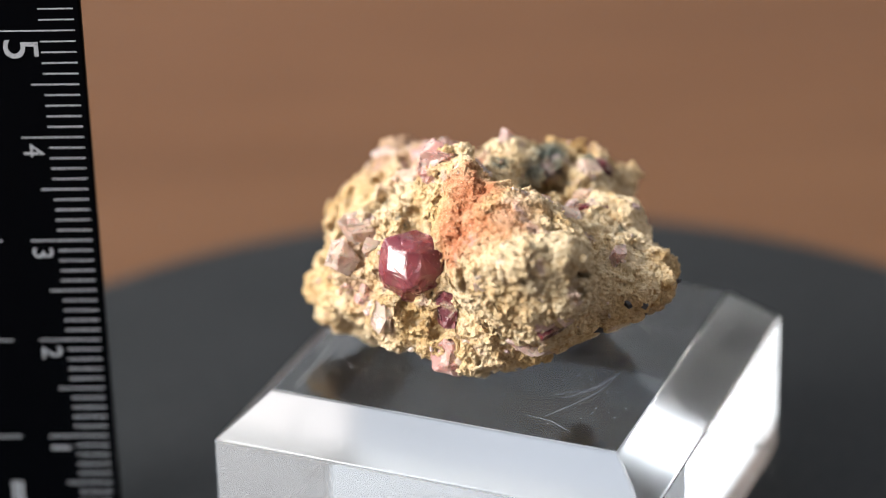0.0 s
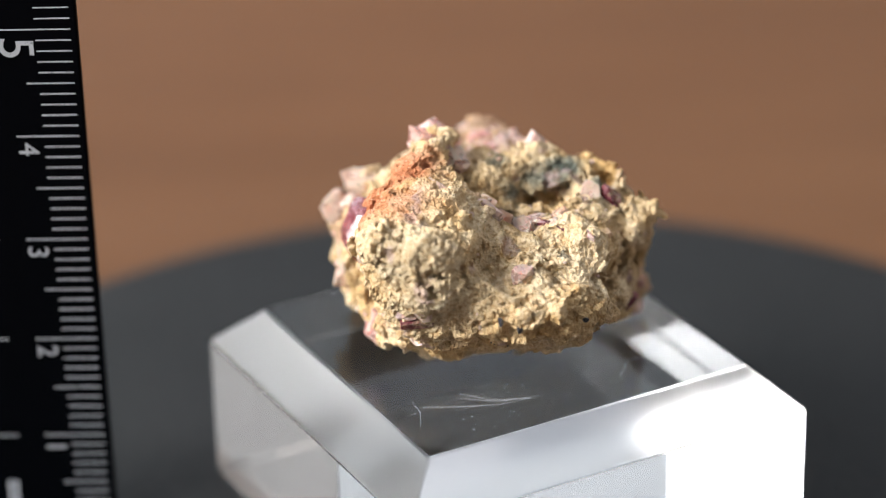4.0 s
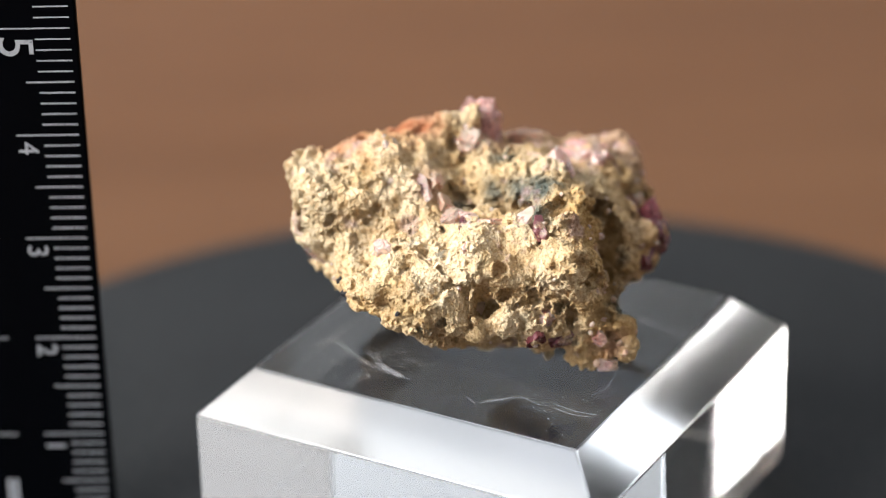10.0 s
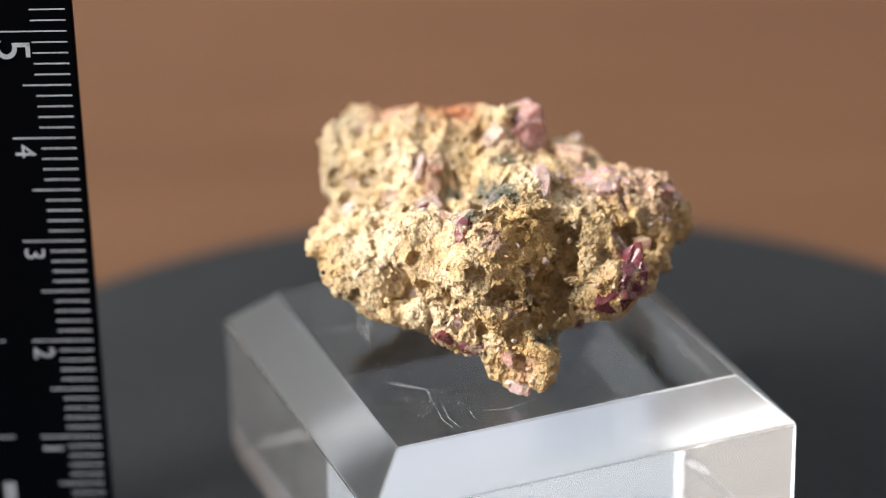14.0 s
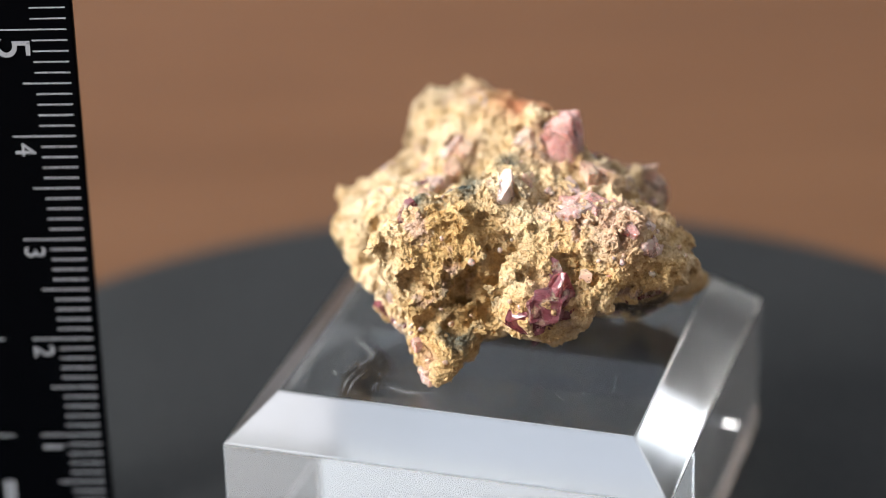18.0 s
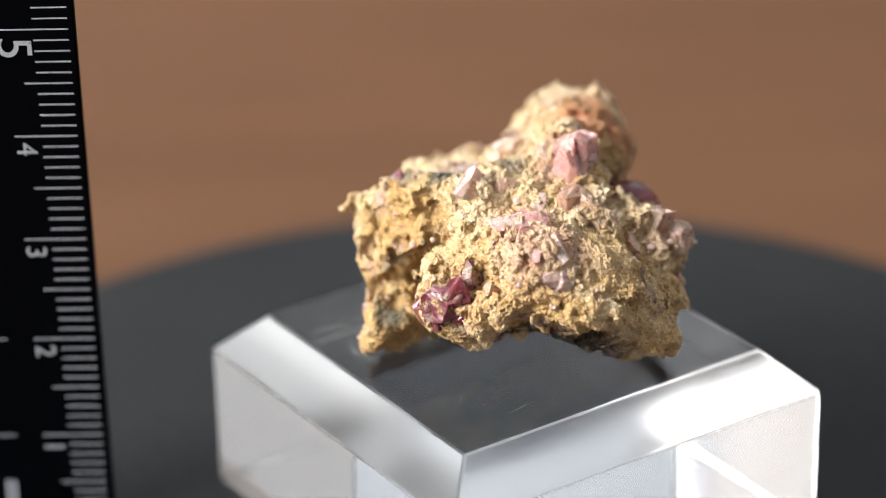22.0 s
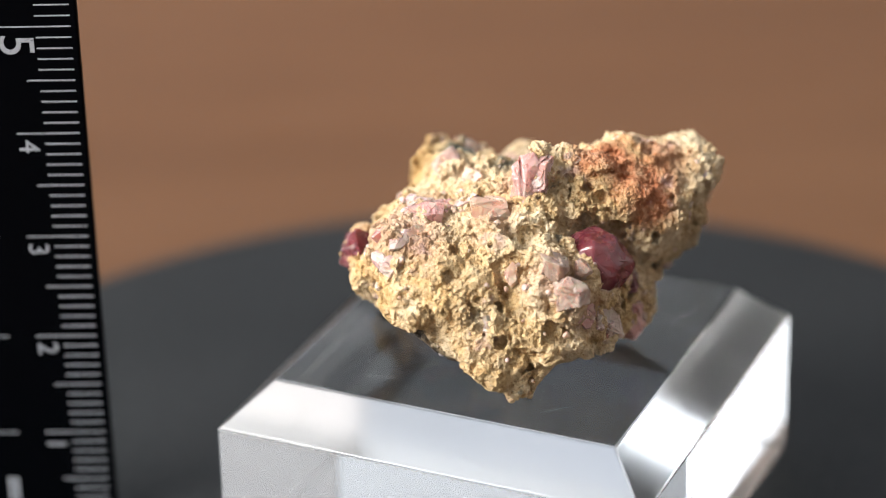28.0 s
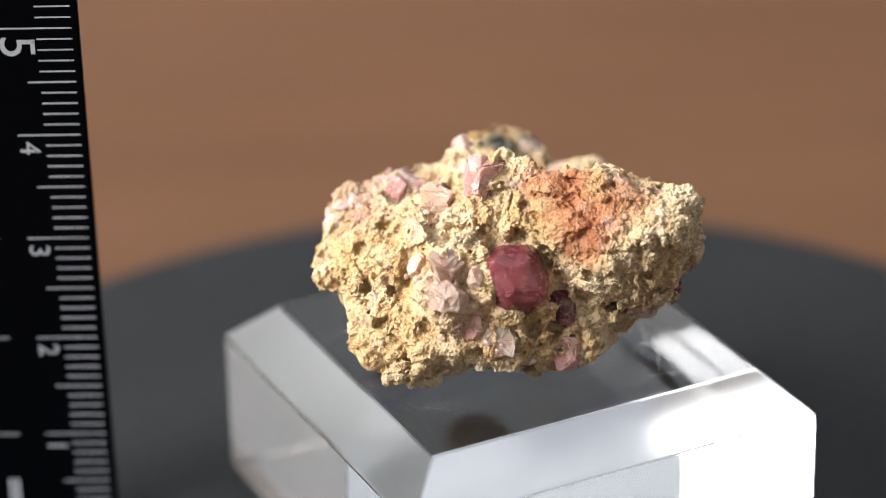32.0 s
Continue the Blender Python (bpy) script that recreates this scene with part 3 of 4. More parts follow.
CLEFTS_GROOVE = [(0.06, 0.88, 1.28, 0.11), (-0.03, 0.85, 1.23, 0.10), (0.17, 0.90, 1.11, 0.12), (0.07, 0.87, 1.06, 0.11), (0.28, 0.92, 0.94, 0.14), (0.18, 0.89, 0.89, 0.12), (0.30, 0.98, 0.74, 0.11), (0.21, 0.95, 0.69, 0.10), (0.50, 0.99, 0.66, 0.09), (0.83, 0.87, 0.97, 0.09), (0.75, 0.92, 0.61, 0.07), (0.59, -1.11, 1.38, 0.05), (-0.48, 1.09, 1.17, 0.09), (-0.48, 1.14, 1.08, 0.05), (0.96, 0.58, 0.79, 0.05), (0.88, 0.68, 0.67, 0.07), (1.13, 0.11, 1.19, 0.05), (0.74, -1.42, 1.29, 0.03), (1.39, -0.49, 0.89, 0.04), (1.08, -0.22, 0.83, 0.03), (0.10, 0.81, 1.42, 0.05), (0.76, 0.84, 1.32, 0.04)]
CLEFTS_CAVE = [(0.44, 0.88, 0.86, 0.12), (0.41, 0.79, 0.81, 0.11), (0.16, 0.98, 1.01, 0.09), (0.56, 0.87, 0.81, 0.09), (0.52, 0.87, 1.16, 0.04), (-0.36, 1.04, 1.24, 0.04), (0.67, 0.94, 0.70, 0.05), (-0.73, 1.18, 1.07, 0.05), (0.99, -0.13, 0.53, 0.05), (0.19, 1.06, 0.70, 0.05), (0.66, 0.60, 1.60, 0.09)]
CLEFTS_NORTH = [(0.51, 0.92, 0.92, 0.05), (0.41, 0.93, 0.97, 0.04), (0.15, 0.92, 1.25, 0.04), (0.24, 1.01, 0.91, 0.05), (0.56, 0.90, 1.05, 0.03), (-0.37, 0.90, 1.43, 0.03), (1.00, 0.79, 1.22, 0.04), (-0.42, 1.14, 1.07, 0.03), (-0.05, 1.12, 1.12, 0.03)]
CLEFTS_CRACK = [(0.35, 0.93, 1.01, 0.04), (0.14, 1.03, 1.17, 0.04), (-1.17, 0.39, 1.36, 0.04), (-1.60, 0.62, 1.02, 0.03), (-1.57, 0.27, 0.99, 0.04), (-0.23, 0.82, 1.45, 0.04), (-0.60, 0.89, 1.52, 0.03), (-0.71, 0.75, 1.55, 0.03), (-1.33, -0.25, 1.25, 0.04), (-1.42, 0.44, 1.26, 0.04), (-0.53, 1.13, 1.10, 0.04), (-1.31, 0.83, 1.30, 0.03), (0.33, 0.99, 0.87, 0.05), (0.58, 0.92, 0.86, 0.05)]
CLEFTS_WEST = [(-1.61, 0.57, 0.98, 0.04), (-1.35, -0.06, 1.09, 0.05), (-1.27, -0.10, 1.18, 0.04), (-1.47, 0.02, 0.99, 0.04), (-0.47, 0.88, 1.50, 0.04), (-0.57, 0.21, 1.58, 0.04), (-1.07, -0.09, 1.48, 0.07), (-1.07, -0.24, 1.46, 0.09), (-1.66, -0.02, 0.75, 0.05), (-1.43, 0.25, 1.24, 0.03)]
CLEFTS_NECK = [(-0.82, -0.54, 1.40, 0.07), (-0.67, -0.73, 1.38, 0.09), (-0.55, -0.96, 1.26, 0.09), (-1.51, 0.82, 1.13, 0.03), (-1.26, 0.03, 1.26, 0.04), (-0.94, -0.34, 1.46, 0.05), (-0.83, -0.46, 1.47, 0.05), (-0.47, -1.33, 1.20, 0.04), (-0.60, -0.72, 1.70, 0.03), (-1.53, -0.47, 0.82, 0.05), (-1.54, -0.45, 0.99, 0.04), (-1.63, 0.13, 0.80, 0.03), (-1.61, 0.51, 0.98, 0.03)]
CLEFTS_SHOULDER = [(-0.45, -1.04, 1.11, 0.07), (-0.36, -1.19, 0.97, 0.07), (-0.60, -0.93, 1.23, 0.05), (-0.86, -0.47, 1.42, 0.05), (-0.58, -1.04, 1.37, 0.04), (-1.54, -0.43, 0.86, 0.04), (-0.38, -1.47, 1.53, 0.03), (-0.17, -1.67, 1.50, 0.03), (-0.63, -0.86, 1.62, 0.04), (-0.44, -1.32, 1.16, 0.04), (-0.82, -1.03, 0.72, 0.07), (-0.64, -1.07, 0.65, 0.07), (-0.13, -1.32, 0.80, 0.07), (-0.70, -0.72, 1.47, 0.03), (-1.07, 0.27, 1.44, 0.03), (-0.48, -1.13, 0.78, 0.05), (-0.70, -0.54, 1.59, 0.03)]
CLEFTS_SOUTH = [(-0.79, -1.06, 0.59, 0.03), (-0.49, -1.08, 0.89, 0.04), (0.13, -1.85, 1.49, 0.03), (-0.25, -1.60, 1.21, 0.04), (0.76, -1.02, 1.25, 0.03), (0.48, -1.42, 0.63, 0.05), (0.06, -1.68, 0.97, 0.04), (-0.49, -1.15, 0.51, 0.05), (0.44, -1.37, 1.68, 0.04), (-0.88, -0.53, 1.39, 0.03), (-0.08, -1.70, 1.17, 0.04), (0.44, -1.76, 1.16, 0.04), (0.59, -1.68, 1.28, 0.04)]
CLEFTS = np.array(CLEFTS_BOWL + CLEFTS_GROOVE + CLEFTS_CAVE + CLEFTS_NORTH + CLEFTS_CRACK + CLEFTS_WEST + CLEFTS_NECK + CLEFTS_SHOULDER + CLEFTS_SOUTH)


def swell(p, k=0.03):
    """The smooth union of the lumps: negative inside, in centimetres."""
    d = np.sqrt(((p[:, None, :] - LUMPS[None, :, :3]) ** 2).sum(-1)) - LUMPS[None, :, 3]
    low = d.min(1)
    s = low + 0.02 - k * np.log(np.exp(-np.clip(d - low[:, None], 0, 1.2) / k).sum(1))
    return s


def lattice(i, j, k, seed):
    n = i * np.uint32(374761393) + j * np.uint32(668265263) + k * np.uint32(2147483629) + np.uint32(seed * 974711)
    n = (n ^ (n >> np.uint32(13))) * np.uint32(1274126177)
    n = (n ^ (n >> np.uint32(16))) * np.uint32(2246822519)
    return ((n ^ (n >> np.uint32(15))) & np.uint32(0xFFFFFF)).astype(np.float32) / np.float32(16777215)


def value_noise(p, freq, seed):
    q = p * np.float32(freq) + np.float32(100)
    c = np.floor(q)
    f = q - c
    c = c.astype(np.uint32)
    f = f * f * (3 - 2 * f)
    out = 0.0
    for dx in (0, 1):
        for dy in (0, 1):
            for dz in (0, 1):
                w = np.abs(1 - dx - f[:, 0]) * np.abs(1 - dy - f[:, 1]) * np.abs(1 - dz - f[:, 2])
                out = out + w * lattice(c[:, 0] + np.uint32(dx), c[:, 1] + np.uint32(dy), c[:, 2] + np.uint32(dz), seed)
    return out * 2 - 1


def broken_faces(p, freq, seed):
    """Cells with a tilted break each: the tilt's height, and how near the cell's edge is (0 at the edge)."""
    q = p * np.float32(freq) + np.float32(100)
    c = np.floor(q)
    f = q - c
    c = c.astype(np.uint32)
    one, two = np.full(len(p), 9, np.float32), np.full(len(p), 9, np.float32)
    tilt = np.zeros(len(p), np.float32)
    for dx in (-1, 0, 1):
        for dy in (-1, 0, 1):
            for dz in (-1, 0, 1):
                i, j, k = (c[:, m] + np.uint32(o & 0xFFFFFFFF) for m, o in ((0, dx), (1, dy), (2, dz)))
                r = lattice(i, j, k, seed)
                x, y, z = f[:, 0] - dx - r, f[:, 1] - dy - (r * 61) % 1, f[:, 2] - dz - (r * 3779) % 1
                d = np.sqrt(x * x + y * y + z * z)
                near = d < one
                two = np.where(near, one, np.minimum(two, d))
                slope = x * ((r * 17) % 1 - 0.5) + y * ((r * 271) % 1 - 0.5) + z * ((r * 977) % 1 - 0.5) + 0.6 * ((r * 131) % 1 - 0.5)
                tilt = np.where(near, slope, tilt)
                one = np.where(near, d, one)
    return tilt, two - one


def crumble(p):
    """How far the broken surface stands off the smooth one, in centimetres: lumps, clefts and pits."""
    warp = np.stack([value_noise(p, 4.0, 61), value_noise(p, 4.0, 62), value_noise(p, 4.0, 63)], -1) * np.float32(0.07)
    w = p + warp
    big, big_edge = broken_faces(w, 2.2, 5)
    mid, mid_edge = broken_faces(w, 5.0, 11)
    d = 0.06 * big - 0.02 * np.clip(1 - big_edge * 9, 0, 1)
    d += 0.085 * mid - 0.008 * np.clip(1 - mid_edge * 7, 0, 1)
    d += 0.03 * (0.4 - np.abs(value_noise(w, 5.0, 22)))
    d -= 0.2 * np.clip(value_noise(w, 5.5, 31) - 0.45, 0, 0.3)
    return d


def grit(p):
    """The finer breakage on top of it."""
    warp = np.stack([value_noise(p, 14.0, 71), value_noise(p, 14.0, 72), value_noise(p, 14.0, 73)], -1) * np.float32(0.025)
    q = p + warp
    # flakes drawn out along the steep bedding
    along = np.array((0.28, 0.18, 0.94), np.float32)
    flake = q - np.outer(q @ along, along).astype(np.float32) * np.float32(0.55)
    small, small_edge = broken_faces(flake, 10.0, 43)
    d = 0.038 * small - 0.004 * np.clip(1 - small_edge * 6, 0, 1)
    d += 0.008 * (0.35 - np.abs(value_noise(flake, 17.0, 24))) + 0.014 * value_noise(flake, 24.0, 29) + 0.014 * value_noise(q, 26.0, 26) + 0.01 * value_noise(p, 42.0, 25)
    return d * np.clip(0.75 + 0.9 * value_noise(p, 2.2, 28), 0.2, 1.5) - 0.12 * np.clip(value_noise(q, 12.0, 27) - 0.53, 0, 0.35)


def surface_net(field, h, origin):
    """Vertices and quads of the zero surface of a sampled field."""
    inside = field < 0
    nx, ny, nz = field.shape
    total, count = np.zeros((nx - 1, ny - 1, nz - 1, 3), np.float32), np.zeros((nx - 1, ny - 1, nz - 1), np.float32)
    corners = [(a, b, c) for a in (0, 1) for b in (0, 1) for c in (0, 1)]

    def at(g, o):
        return g[o[0]:nx - 1 + o[0], o[1]:ny - 1 + o[1], o[2]:nz - 1 + o[2]]

    for o in corners:
        for ax in range(3):
            if o[ax]:
                continue
            e = list(o)
            e[ax] = 1
            a, b = at(field, o), at(field, e)
            cut = at(inside, o) != at(inside, e)
            u = np.where(cut, a / np.where(cut, a - b, 1), 0)
            for m in range(3):
                total[..., m] += np.where(cut, o[m] + (u if m == ax else 0), 0)
            count += cut
    live = count > 0
    number = np.full(live.shape, -1, np.int64)
    number[live] = np.arange(live.sum())
    verts = (np.argwhere(live) + total[live] / count[live][:, None]) * h + origin
    quads = []
    for ax in range(3):
        u, v = (ax + 1) % 3, (ax + 2) % 3
        lo = [slice(1, -1)] * 3
        lo[ax] = slice(0, -1)
        hi = [slice(1, -1)] * 3
        hi[ax] = slice(1, None)
        a, b = inside[tuple(lo)], inside[tuple(hi)]
        for flip, sel in ((False, a & ~b), (True, ~a & b)):
            idx = np.argwhere(sel)
            base = idx.copy()
            for m in (u, v):
                base[:, m] += 1
            ring = []
            for du, dv in ((1, 1), (0, 1), (0, 0), (1, 0)):
                c = base.copy()
                c[:, u] -= du
                c[:, v] -= dv
                ring.append(number[c[:, 0], c[:, 1], c[:, 2]])
            if flip:
                ring = ring[::-1]
            quads.append(np.stack(ring, -1))
    return verts, np.concatenate(quads)


def finer(f, times):
    """A sampled field, sampled more closely."""
    for ax in range(3):
        m = f.shape[ax]
        s = np.arange((m - 1) * times + 1) / times
        i = np.minimum(s.astype(int), m - 2)
        shape = [1, 1, 1]
        shape[ax] = -1
        w = (s - i).astype(np.float32).reshape(shape)
        f = np.take(f, i, ax) * (1 - w) + np.take(f, i + 1, ax) * w
    return f


def roughen(f, h, lo, reach, how):
    at = np.argwhere(np.abs(f) < reach)
    f[at[:, 0], at[:, 1], at[:, 2]] -= how((at * h + lo).astype(np.float32)).astype(np.float32)
    return f


def refine(verts, quads):
    """Each quad in four."""
    ends = np.sort(np.concatenate([quads[:, (i, (i + 1) % 4)] for i in range(4)]), 1)
    code = ends[:, 0] * np.int64(len(verts)) + ends[:, 1]
    only, back = np.unique(code, return_inverse=True)
    mids = (verts[only // len(verts)] + verts[only % len(verts)]) / 2
    m = (back.reshape(4, -1) + len(verts)).T
    c = np.arange(len(quads)) + len(verts) + len(only)
    out = [np.stack((quads[:, i], m[:, i], c, m[:, i - 1]), -1) for i in range(4)]
    return np.concatenate((verts, mids, verts[quads].mean(1))), np.concatenate(out)


def weather(verts, quads):
    """Fibres, crumbs and pores on the surface, pushed along its normals (centimetres)."""
    face = np.cross(verts[quads[:, 2]] - verts[quads[:, 0]], verts[quads[:, 3]] - verts[quads[:, 1]])
    normal = np.zeros_like(verts)
    for i in range(4):
        for m in range(3):
            normal[:, m] += np.bincount(quads[:, i], face[:, m], len(verts))
    normal /= np.linalg.norm(normal, axis=1, keepdims=True) + 1e-12
    p = verts.astype(np.float32)
    q = p + np.stack([value_noise(p, 11.0, 81), value_noise(p, 11.0, 82), value_noise(p, 11.0, 83)], -1) * np.float32(0.035)
    # fibres run one way in some patches and another way in the others
    turn = np.clip(value_noise(p, 3.0, 84) * 4 + 0.5, 0, 1)
    fibre = 0.0
    for way, share in (((0.3, 0.2, 0.93), turn), ((0.75, -0.6, 0.28), 1 - turn)):
        way = np.array(way, np.float32) / np.float32(np.linalg.norm(way))
        drawn = q - np.outer(q @ way, way) * np.float32(0.88)
        fibre = fibre + share * (0.45 - np.abs(value_noise(drawn, 26.0, 85)))
    crumbs = 0.5 - np.abs(value_noise(q, 38.0, 86))
    pores = np.clip(value_noise(q, 19.0, 87) - 0.5, 0, 0.3)
    rough = np.clip(0.6 + 0.9 * value_noise(p, 2.6, 89) + 0.5 * value_noise(p, 6.0, 90), 0.12, 1.3)
    d = rough * (0.026 * fibre + 0.008 * crumbs) + 0.007 * value_noise(p, 85.0, 88) - 0.06 * pores
    return verts + normal * (d - np.mean(d))[:, None]


def rock_body():
    step = 0.05
    lo = np.array([-2.05, -2.15, -0.05])
    n = np.array([76, 76, 45])
    grid = np.stack(np.meshgrid(*[lo[m] + step * np.arange(n[m]) for m in range(3)], indexing="ij"), -1).reshape(-1, 3)
    f = np.concatenate([swell(grid[i:i + 12000]) for i in range(0, len(grid), 12000)]).reshape(n).astype(np.float32)
    f = roughen(finer(f, 2), step / 2, lo, 0.24, crumble)
    # keep what hangs together with the core, drop loose crumbs
    solid = f < 0
    held = np.zeros_like(solid)
    held[tuple(((np.array((-0.26, -0.2, 0.94)) - lo) / (step / 2)).astype(int))] = True
    count = 0
    while held.sum() != count:
        count = held.sum()
        for ax in range(3):
            held |= np.roll(held, 1, ax) | np.roll(held, -1, ax)
        held &= solid
    f = np.where(solid & ~held, 0.05, f)
    f = roughen(finer(f, 2), step / 4, lo, 0.085, grit)
    h = step / 4
    # cut the clefts, each with a ragged rim
    for x, y, z, r in CLEFTS:
        r = 1.5 * r
        a = np.maximum(((np.array((x, y, z)) - 1.5 * r - lo) / h).astype(int), 0)
        b = a + int(3 * r / h) + 2
        cell = tuple(slice(a[m], b[m]) for m in range(3))
        box = f[cell]
        at = np.stack(np.meshgrid(*[lo[m] + h * (a[m] + np.arange(box.shape[m])) for m in range(3)], indexing="ij"), -1).reshape(-1, 3).astype(np.float32)
        dent = r * (1 + 0.5 * value_noise(at, 9.0, 51) + 0.3 * value_noise(at, 22.0, 52)) - np.sqrt(((at - np.array((x, y, z), np.float32)) ** 2).sum(1))
        f[cell] = np.maximum(box, dent.reshape(box.shape))
    # the specimen stands on its feet on the flat block
    z = lo[2] + h * np.arange(f.shape[2])
    f = np.maximum(f, (0.006 - z).astype(np.float32)[None, None, :])
    verts, quads = surface_net(f, h, lo)
    # drop crumbs that hang in the air
    label = np.arange(len(verts))
    ends = np.concatenate([quads[:, (i, (i + 1) % 4)] for i in range(4)])
    for _ in range(60):
        low = np.minimum(label[ends[:, 0]], label[ends[:, 1]])
        was = label.copy()
        np.minimum.at(label, ends[:, 0], low)
        np.minimum.at(label, ends[:, 1], low)
        label = label[label]
        if (label == was).all():
            break
    keep = label == np.bincount(label).argmax()
    quads = (np.cumsum(keep) - 1)[quads[keep[quads[:, 0]]]]
    verts, quads = refine(verts[keep], quads)
    verts = weather(verts, quads) * CM
    me = bpy.data.meshes.new("matrix")
    me.vertices.add(len(verts))
    me.vertices.foreach_set("co", verts.astype(np.float32).ravel())
    me.loops.add(len(quads) * 4)
    me.loops.foreach_set("vertex_index", quads.astype(np.int32).ravel())
    me.polygons.add(len(quads))
    me.polygons.foreach_set("loop_start", np.arange(0, len(quads) * 4, 4, dtype=np.int32))
    me.polygons.foreach_set("loop_total", np.full(len(quads), 4, np.int32))
    me.update(calc_edges=True)
    me.materials.append(MATRIX)
    return me


SPECIMEN = empty("mineral_specimen", pose(0, 0, TOP + 0.00002))
tagged(SPECIMEN, "cream and ochre crumbly rock studded with pink crystals", "mineral specimen")
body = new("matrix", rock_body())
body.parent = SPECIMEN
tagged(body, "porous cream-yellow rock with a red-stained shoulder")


def skin(p):
    """The place on the smooth surface nearest to p, and the outward direction there (centimetres)."""
    p = np.array(p, float)
    for _ in range(6):
        d = swell(p[None])[0]
        g = np.array([swell((p + e)[None])[0] - swell((p - e)[None])[0] for e in np.eye(3) * 0.01])
        g /= np.linalg.norm(g) + 1e-9
        p = p - d * g
    return Vector(p), Vector(g)


def cut_gem(cuts, size):
    """A crystal cut from a block by flat faces (direction, distance), scaled by size (centimetres, half extents)."""
    bm = bmesh.new()
    bmesh.ops.create_cube(bm, size=4.0)
    for way, reach in cuts:
        way = Vector(way).normalized()
        bmesh.ops.bisect_plane(bm, geom=list(bm.verts) + list(bm.edges) + list(bm.faces), dist=1e-6, plane_co=way * reach, plane_no=way, clear_outer=True)
        rim = [e for e in bm.edges if e.is_boundary]
        if rim:
            bmesh.ops.contextual_create(bm, geom=rim)
    bmesh.ops.recalc_face_normals(bm, faces=list(bm.faces))
    for v in bm.verts:
        v.co = Vector([v.co[m] * size[m] * CM for m in range(3)])
    bmesh.ops.bevel(bm, geom=list(bm.edges), offset=0.035 * min(size) * CM, segments=1, affect="EDGES", profile=0.5)
    bmesh.ops.triangulate(bm, faces=list(bm.faces))
    return bm


def worn(bm, size, seed, wear):
    """Chips and waviness on a crystal's faces."""
    for _ in range(3 if max(size) > 0.12 else 2):
        bmesh.ops.subdivide_edges(bm, edges=list(bm.edges), cuts=1)
    for v in bm.verts:
        u = v.co / CM
        push = noise.noise(u * 4 + Vector((0, seed, seed))) + noise.noise(u * 9 + Vector((seed, 0, 0))) + 0.5 * noise.noise(u * 24 + Vector((0, seed, 0)))
        chip = max(0.0, noise.noise(u * 15 + Vector((0, 0, seed))) - 0.25)
        v.co += v.co.normalized() * (push * wear - chip * wear * 4) * min(size) * CM
    return bm


def gem_bm(size, seed, shape="block"):
    rnd = random.Random(seed)
    cuts = []
    if shape == "prism":
        for i in range(6):
            a = math.pi * i / 3 + rnd.uniform(-0.12, 0.12)
            cuts.append(((math.cos(a), math.sin(a), rnd.uniform(-0.08, 0.08)), rnd.uniform(0.7, 0.95)))
        cuts += [((rnd.uniform(-0.5, 0.5), rnd.uniform(-0.5, 0.5), 1), 0.9), ((rnd.uniform(-1, 1), rnd.uniform(-1, 1), 0.9), 0.85)]
    else:
        for m in range(3):
            for sign in (-1, 1):
                way = [rnd.uniform(-0.3, 0.3) for _ in range(3)]
                way[m] = sign
                cuts.append((way, rnd.uniform(0.7, 0.9)))
        for _ in range(6):
            cuts.append(((rnd.choice((-1, 1)) * rnd.uniform(0.5, 1), rnd.choice((-1, 1)) * rnd.uniform(0.5, 1), rnd.uniform(-0.2, 1)), rnd.uniform(0.78, 1.0)))
    return worn(cut_gem(cuts, size), size, seed, 0.17)


def crystal(at, side, wide, high, material, label, shape, seed):
    """A crystal set into the rock at a place, with its width across the direction that faces side degrees round."""
    rnd = random.Random(seed)
    place, out = skin(at)
    across = Vector((math.cos(radians(side)), math.sin(radians(side)), 0))
    up = out.cross(across).normalized()
    across = up.cross(out).normalized()
    wide, high = wide * 1.18, high * 1.18
    deep = 0.75 * min(wide, high) + 0.02
    ob = part("crystal", gem_bm((wide, high, deep), seed, shape), material, SPECIMEN, label)
    turn = Matrix((across, up, out)).transposed().to_4x4()
    lean = pose(0, 0, 0, rnd.uniform(-14, 14), rnd.uniform(-14, 14), rnd.uniform(-15, 15))
    proud = rnd.uniform(0.0, 0.03)
    ob.matrix_basis = Matrix.Translation((place + out * (proud - 0.78 * deep)) * CM) @ turn @ lean
    return ob


# place in centimetres, the side it faces, half width, half height
SEATS_ROSE = [(-1.28, -0.75, 0.81, 296, 0.097, 0.117), (-0.56, -1.17, 0.43, 296, 0.125, 0.164), (-1.00, 1.05, 1.52, 296, 0.109, 0.058), (-0.98, 0.50, 1.50, 296, 0.078, 0.047), (-0.47, -0.39, 1.89, 296, 0.140, 0.070), (-0.57, -0.21, 1.82, 175, 0.156, 0.156), (0.83, 0.93, 0.42, 175, 0.055, 0.070), (-0.58, 0.47, 1.54, 141, 0.140, 0.125), (-0.76, 0.69, 1.57, 97, 0.171, 0.101), (-0.48, -1.23, 0.30, 53, 0.051, 0.070), (-0.58, -0.34, 1.93, 0, 0.140, 0.058), (-1.41, -0.68, 0.86, 0, 0.078, 0.062)]
